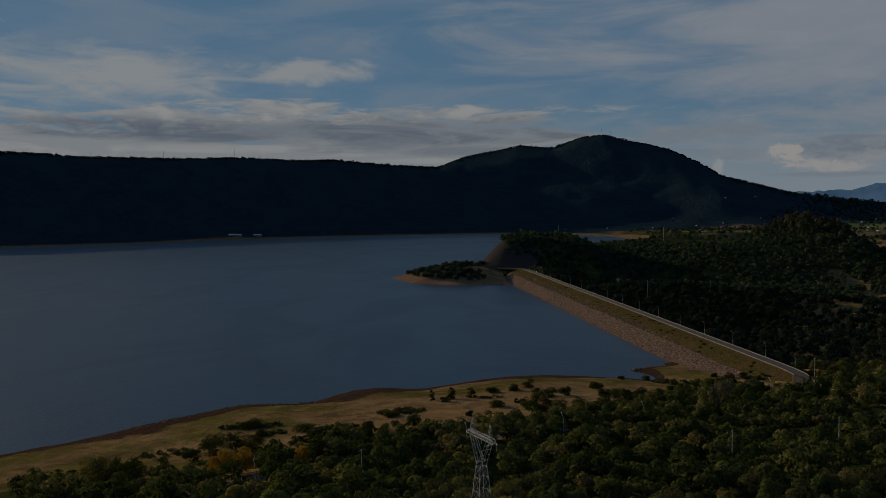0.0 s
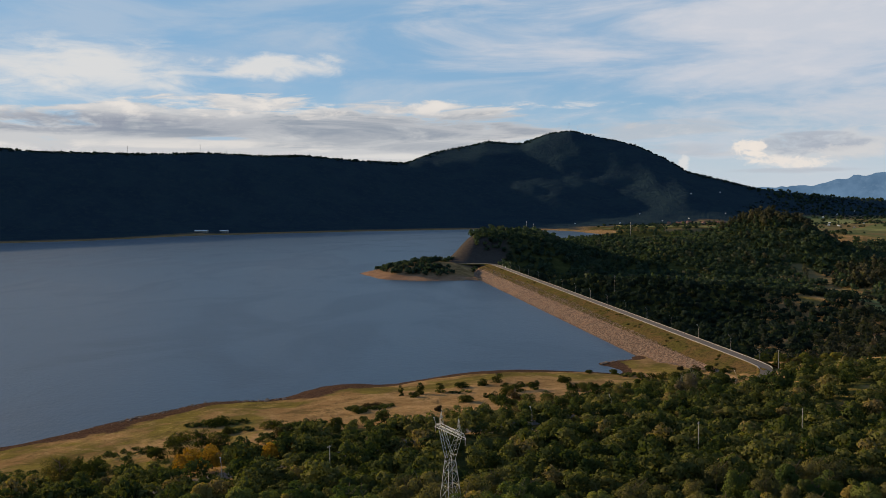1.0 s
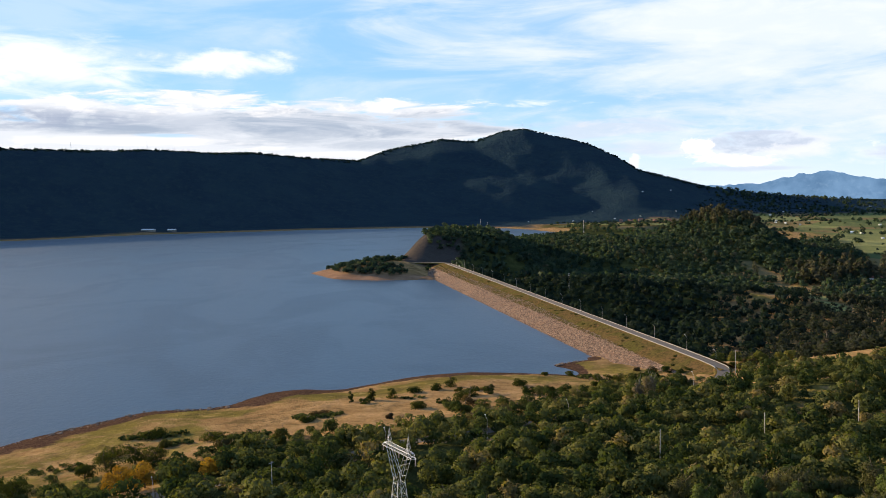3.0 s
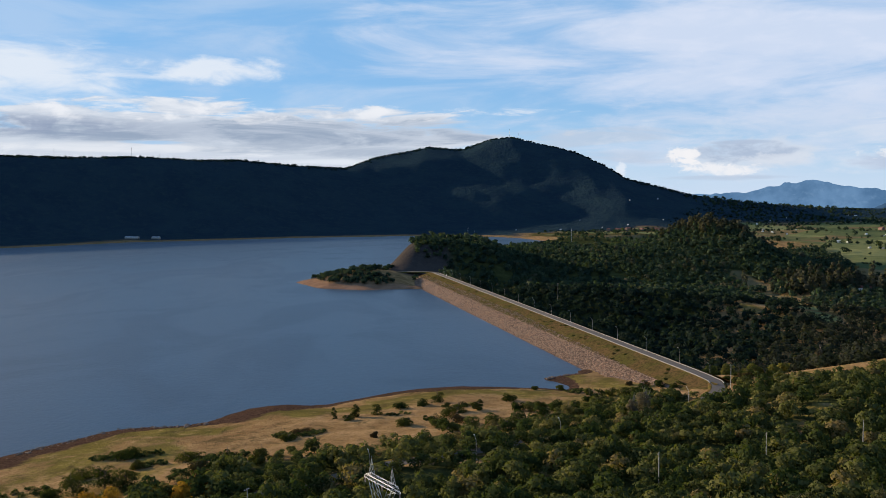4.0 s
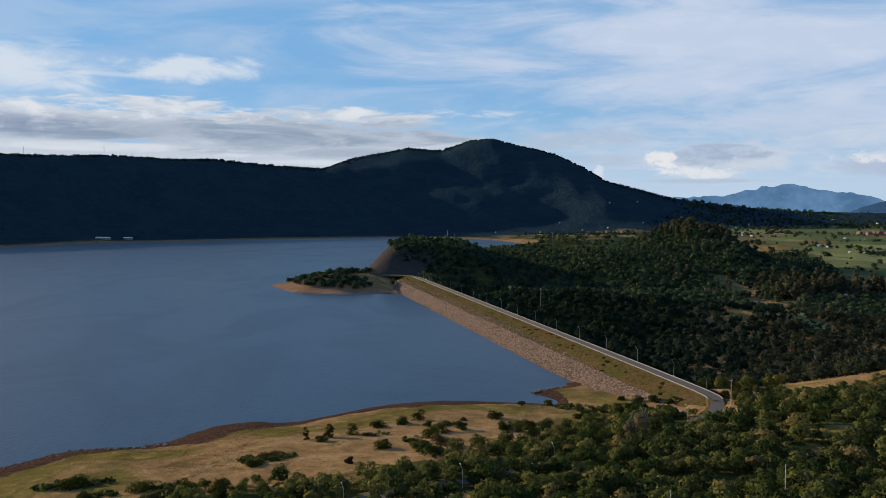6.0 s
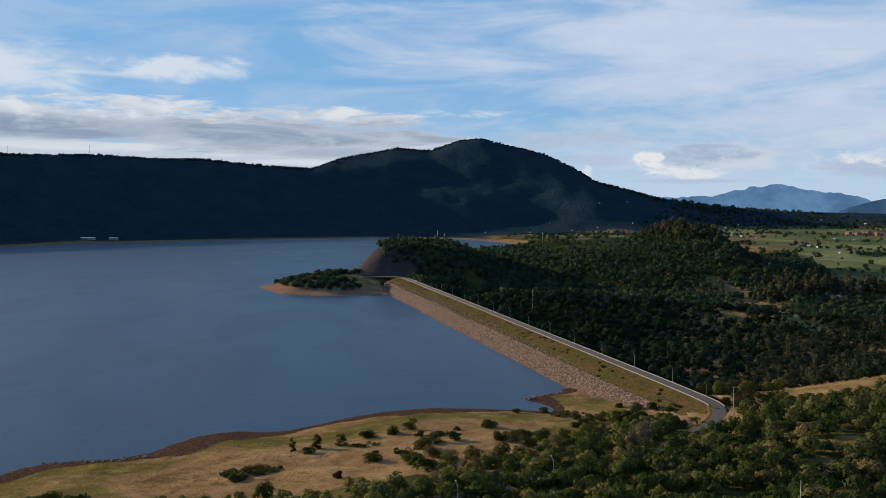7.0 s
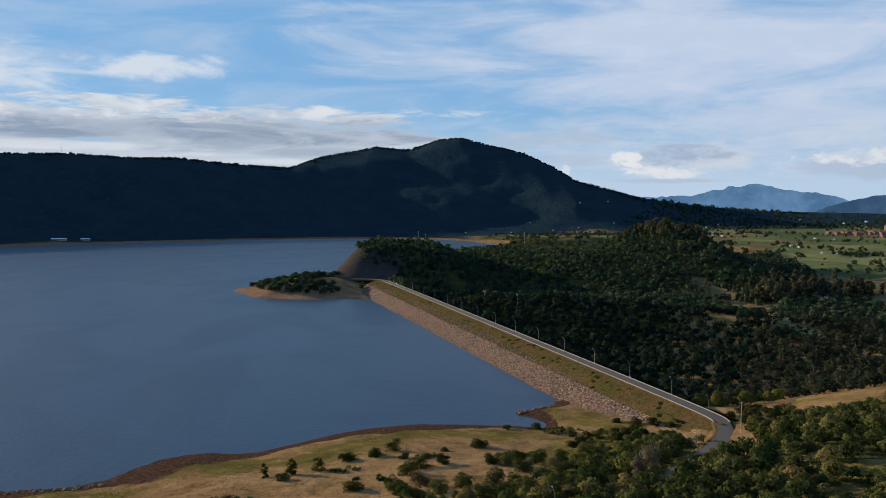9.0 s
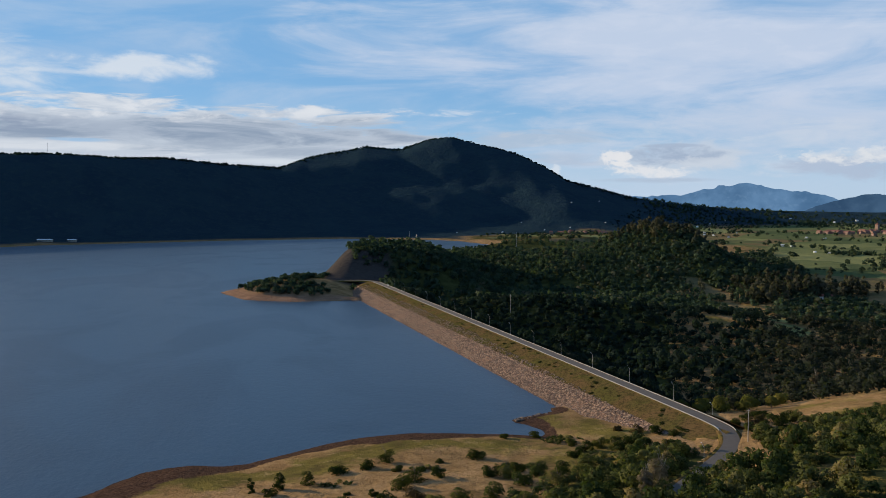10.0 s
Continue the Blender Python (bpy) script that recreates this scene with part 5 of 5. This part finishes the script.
def build_poles():
    for x, y, h, rot in ((146.5, 403, 12.0, 20), (67, 253, 10.5, 60), (105, 273, 10.5, 60), (139, 282, 10.5, 60), (-40, 246, 9.0, 60)):
        e = make_pole(h, "concrete utility pole standing among trees")
        e.matrix_basis = stand(e, x, y, radians(rot), (1, 1), 0)
    e = make_pole(24.0, "tall grey transmission pole in the wooded valley", 3)
    e.matrix_basis = stand(e, 153, 868, 0.5, (1, 1), 0)


build_poles()


def build_masts():
    def mast(x, y, h, w, label, up=0.0):
        e = thing("lattice_mast", Matrix.Identity(4), label, "mast", "masts on the skyline")
        legs = [(math.cos(k * 2.0944) * w, math.sin(k * 2.0944) * w) for k in range(3)]
        for lx, ly in legs:
            bm = bmesh.new()
            add_bar(bm, (lx, ly, -2), (lx * 0.35, ly * 0.35, h), w * 0.09)
            part("leg", bm, STEEL, e)
        bm = bmesh.new()
        n = 12
        for k in range(3):
            (ax, ay), (bx, by) = legs[k], legs[(k + 1) % 3]
            for i in range(n):
                f0, f1 = 1 - 0.65 * i / n, 1 - 0.65 * (i + 1) / n
                add_bar(bm, (ax * f0, ay * f0, h * i / n), (bx * f1, by * f1, h * (i + 1) / n), w * 0.05)
        part("bracing", bm, STEEL, e)
        e.matrix_basis = stand(e, x, y, 0, (1, 1), 0)

    def at(azi, rng_):
        return EYE0[0] + rng_ * math.sin(radians(azi)), EYE0[1] + rng_ * math.cos(radians(azi))

    for azi, rr, h in ((7.15, 3345, 34), (7.75, 3345, 27), (-22.9, 2600, 24), (-18.3, 2645, 30), (-16.6, 2660, 14), (-27.4, 2600, 16), (-31.0, 2590, 16)):
        mast(*at(azi, rr), h, 1.3, "thin lattice mast on the hilltop skyline")
    for x, y, h in ((96, 1340, 32), (108, 1352, 30), (318, 1620, 30)):
        mast(x, y, h, 1.0, "grey lattice mast behind the wooded knoll")


build_masts()

# ------------------------------------------------------------ stones


def stone_template(g):
    """A rough eight-cornered block."""
    c = np.array([(x, y, z) for z in (-1, 1) for x, y in ((-1, -1), (1, -1), (1, 1), (-1, 1))], float)
    c *= 0.5 + 0.25 * (g.random((8, 3)) - 0.5)
    c[4:, :2] *= 0.72
    f = np.array([(3, 2, 1, 0), (4, 5, 6, 7), (0, 1, 5, 4), (1, 2, 6, 5), (2, 3, 7, 6), (3, 0, 4, 7)])
    return c, f


def build_riprap():
    g = np.random.default_rng(31)
    dam = bpy.data.objects["dam"]
    V, F = [], []
    n = 0
    for i in range(9500):
        s = DAM_L * g.random() ** 1.25 * 1.0
        t = g.random() ** 1.35
        u = -32 + 24.5 * t * (0.68 + 0.32 * min(s / 260, 1.0))
        z = -12 + 0.4895 * (u + 52) if u < -14 else 6.6 + 0.36 * (u + 14)
        c, f = stone_template(g)
        a = g.random() * 6.283
        size = 0.42 + 0.55 * g.random() ** 2
        rot = np.array(((math.cos(a), -math.sin(a), 0), (math.sin(a), math.cos(a), 0), (0, 0, 1)))
        p = dam_point(s, u, z + 0.1)
        V.append((c * (size, size * 0.8, size * 0.6)) @ rot.T + np.array(p))
        F.append(f + n)
        n += 8
    me = mesh_from("pitching_stones", np.concatenate(V), np.concatenate(F), STONE)
    tagged(part("pitching_stones", me, None, dam, "loose pinkish-grey boulders"), kind="stuff")


build_riprap()


def build_boulders():
    g = np.random.default_rng(32)
    shore = [(-165, 349), (-149, 370), (-138, 384), (-126, 396), (-112, 399), (-95, 400)]
    spots = []
    for i in range(110):
        k = g.random() * 4.99
        (ax, ay), (bx, by) = shore[int(k)], shore[int(k) + 1]
        f = k % 1
        spots.append((ax + (bx - ax) * f + g.normal() * 2.6 + 3.5, ay + (by - ay) * f + g.normal() * 2.8 - 3.5, 0.2 + 0.6 * g.random() ** 2))
    for i in range(10):
        spots.append((-112 + 2.6 * i + g.normal(), 397 - g.random() * 4, 0.4 + 0.7 * g.random()))
    for i in range(26):
        k = g.random()
        spots.append((75 + 16 * k + g.normal(), 479 + 8 * k + 2.2 * g.normal(), 0.25 + 0.55 * g.random()))
    for x, y, r in spots:
        bm = bmesh.new()
        bmesh.ops.create_icosphere(bm, subdivisions=2, radius=r)
        k = g.random(3) * 9
        for v in bm.verts:
            d = noise.noise(v.co * (1.3 / r) + Vector(k))
            v.co *= 1 + 0.45 * d
            v.co.z *= 0.7
        ob = part("boulder", bm, ROCK)
        ob.location = (x, y, float(land(np.array([x]), np.array([y]))[0]) + r * 0.15)
        tagged(ob, "weathered boulder on the muddy shore" if x < 0 else "reddish stone on the low spit by the dam", "boulder", "boulders on the shore")


build_boulders()

# ------------------------------------------------------------ buildings


def make_house(name, label, group, w, l, h, roof_h, wall, roof, windows):
    e = thing(name, Matrix.Identity(4), label, "building", group)
    bm = bmesh.new()
    add_box(bm, 0, 0, h / 2 - 0.5, w, l, h + 1.0)
    part("wall", bm, wall, e)
    bm = bmesh.new()
    o = 0.5
    v = [bm.verts.new(c) for c in ((-w / 2 - o, -l / 2 - o, h), (w / 2 + o, -l / 2 - o, h), (0, -l / 2 - o, h + roof_h), (-w / 2 - o, l / 2 + o, h), (w / 2 + o, l / 2 + o, h), (0, l / 2 + o, h + roof_h))]
    for f in ((0, 1, 2), (5, 4, 3), (1, 4, 5, 2), (0, 2, 5, 3), (0, 3, 4, 1)):
        bm.faces.new([v[i] for i in f])
    part("roof", bm, roof, e)
    for side in (-1, 1):
        for k in range(windows):
            bm = bmesh.new()
            add_box(bm, side * (w / 2 + 0.02), -l / 2 + (k + 0.5) * l / windows, h * 0.55, 0.1, 1.3, 1.2)
            part("window", bm, DARKGLASS, e)
    bm = bmesh.new()
    add_box(bm, 0, -l / 2 - 0.02, 1.05, 1.0, 0.1, 2.1)
    part("door", bm, BARK, e)
    return e


def build_buildings():
    g = np.random.default_rng(41)

    def put(e, x, y, rot, k=1.0):
        e.matrix_basis = stand(e, x, y, radians(rot), (k, k), 0)

    # long sheds on the far shore
    for x, y, l, rot in ((-648, 1997, 34, 74), (-599, 2019, 20, 72)):
        put(make_house("lakeside_shed", "long white shed with a pale sheet roof on the far shore", "sheds on the far shore", 8, l, 3.6, 1.4, WHITEWALL, ROOFGREY, 5), x, y, rot)
    # farmhouses and white buildings of the plain
    white = make_house("farmhouse", "small whitewashed house with a pale roof among fields", "farmhouses", 9, 14, 5.0, 2.4, WHITEFRONT, ROOFGREY, 3)
    spots = [(1058, 2482, 1.3), (979, 2263, 1.0), (1000, 2250, .9), (1013, 2190, 1.0), (1082, 2282, .8), (944, 1797, 1.2), (965, 1793, 1.2), (904, 1607, .8), (901, 1557, .8),
             (1147, 2045, .9), (1172, 2012, .8), (1190, 2030, .8), (1624, 2950, 1.2), (1600, 2960, .8), (1850, 2900, 1.5), (1700, 2800, 1.2), (850, 2420, .9), (760, 2450, .9), (900, 2500, .8),
             (640, 2400, .8), (560, 2380, .8), (700, 2600, .9), (430, 2330, .8), (820, 2700, .9), (520, 2500, .8), (1150, 2600, .8), (1250, 2700, .9), (300, 2300, .7), (1010, 2330, .8)]
    for i, (x, y, k) in enumerate(spots):
        e = white if i == 0 else copy_thing(white, Matrix.Identity(4))
        put(e, x, y, g.random() * 180, k * (0.32 if y > 2330 and x < 960 else 0.5))
    # village with red roofs
    red = make_house("village_house", "brick house with a red tiled roof in the village", "village houses", 10, 13, 6.5, 3.0, WALLTAN, BRICKRED, 3)
    for i in range(64):
        e = red if i == 0 else copy_thing(red, Matrix.Identity(4))
        t = g.random()
        put(e, 1340 + 210 * t + g.normal() * 22, 2250 - 60 * t + g.normal() * 40, g.integers(4) * 45 + 10, 0.6 + 0.5 * g.random())
    # brick houses at the foot of the mountain
    for i in range(16):
        e = copy_thing(red, Matrix.Identity(4))
        put(e, g.uniform(545, 700), g.uniform(2215, 2285), g.random() * 180, 0.5 + 0.4 * g.random())
    # church-like tower over the roofs
    e = thing("bell_tower", Matrix.Identity(4), "square brick tower rising over the red roofs", "tower")
    bm = bmesh.new()
    add_box(bm, 0, 0, 9, 9, 9, 20)
    part("shaft", bm, WALLTAN, e)
    bm = bmesh.new()
    bmesh.ops.create_cone(bm, cap_ends=True, segments=4, radius1=7, radius2=0.3, depth=6, matrix=Matrix.Translation((0, 0, 22)) @ Matrix.Rotation(0.785, 4, "Z"))
    part("roof", bm, BRICKRED, e)
    put(e, 1535, 2330, 20)
    # house in the valley wood
    put(make_house("valley_house", "small house with an orange tiled roof among trees", "", 9, 14, 4.5, 2.6, WHITEFRONT, BRICKRED, 3), 551, 1003, 60)


build_buildings()


def build_white_spot():
    # made-up post: stands in for a small white spot of unknown kind
    e = thing("marker_post", Matrix.Identity(4), "short white post standing in for an unidentified white spot on the dam road", "post")
    bm = bmesh.new()
    add_bar(bm, (0, 0, -0.3), (0, 0, 1.6), 0.45, 8, 0.35)
    part("post", bm, WHITEFRONT, e)
    bm = bmesh.new()
    add_bar(bm, (0, 0, 1.6), (0, 0, 1.8), 0.5, 8, 0.2)
    part("cap", bm, WHITEFRONT, e)
    e.matrix_basis = pose(*dam_point(540, 7.2, CREST))


build_white_spot()
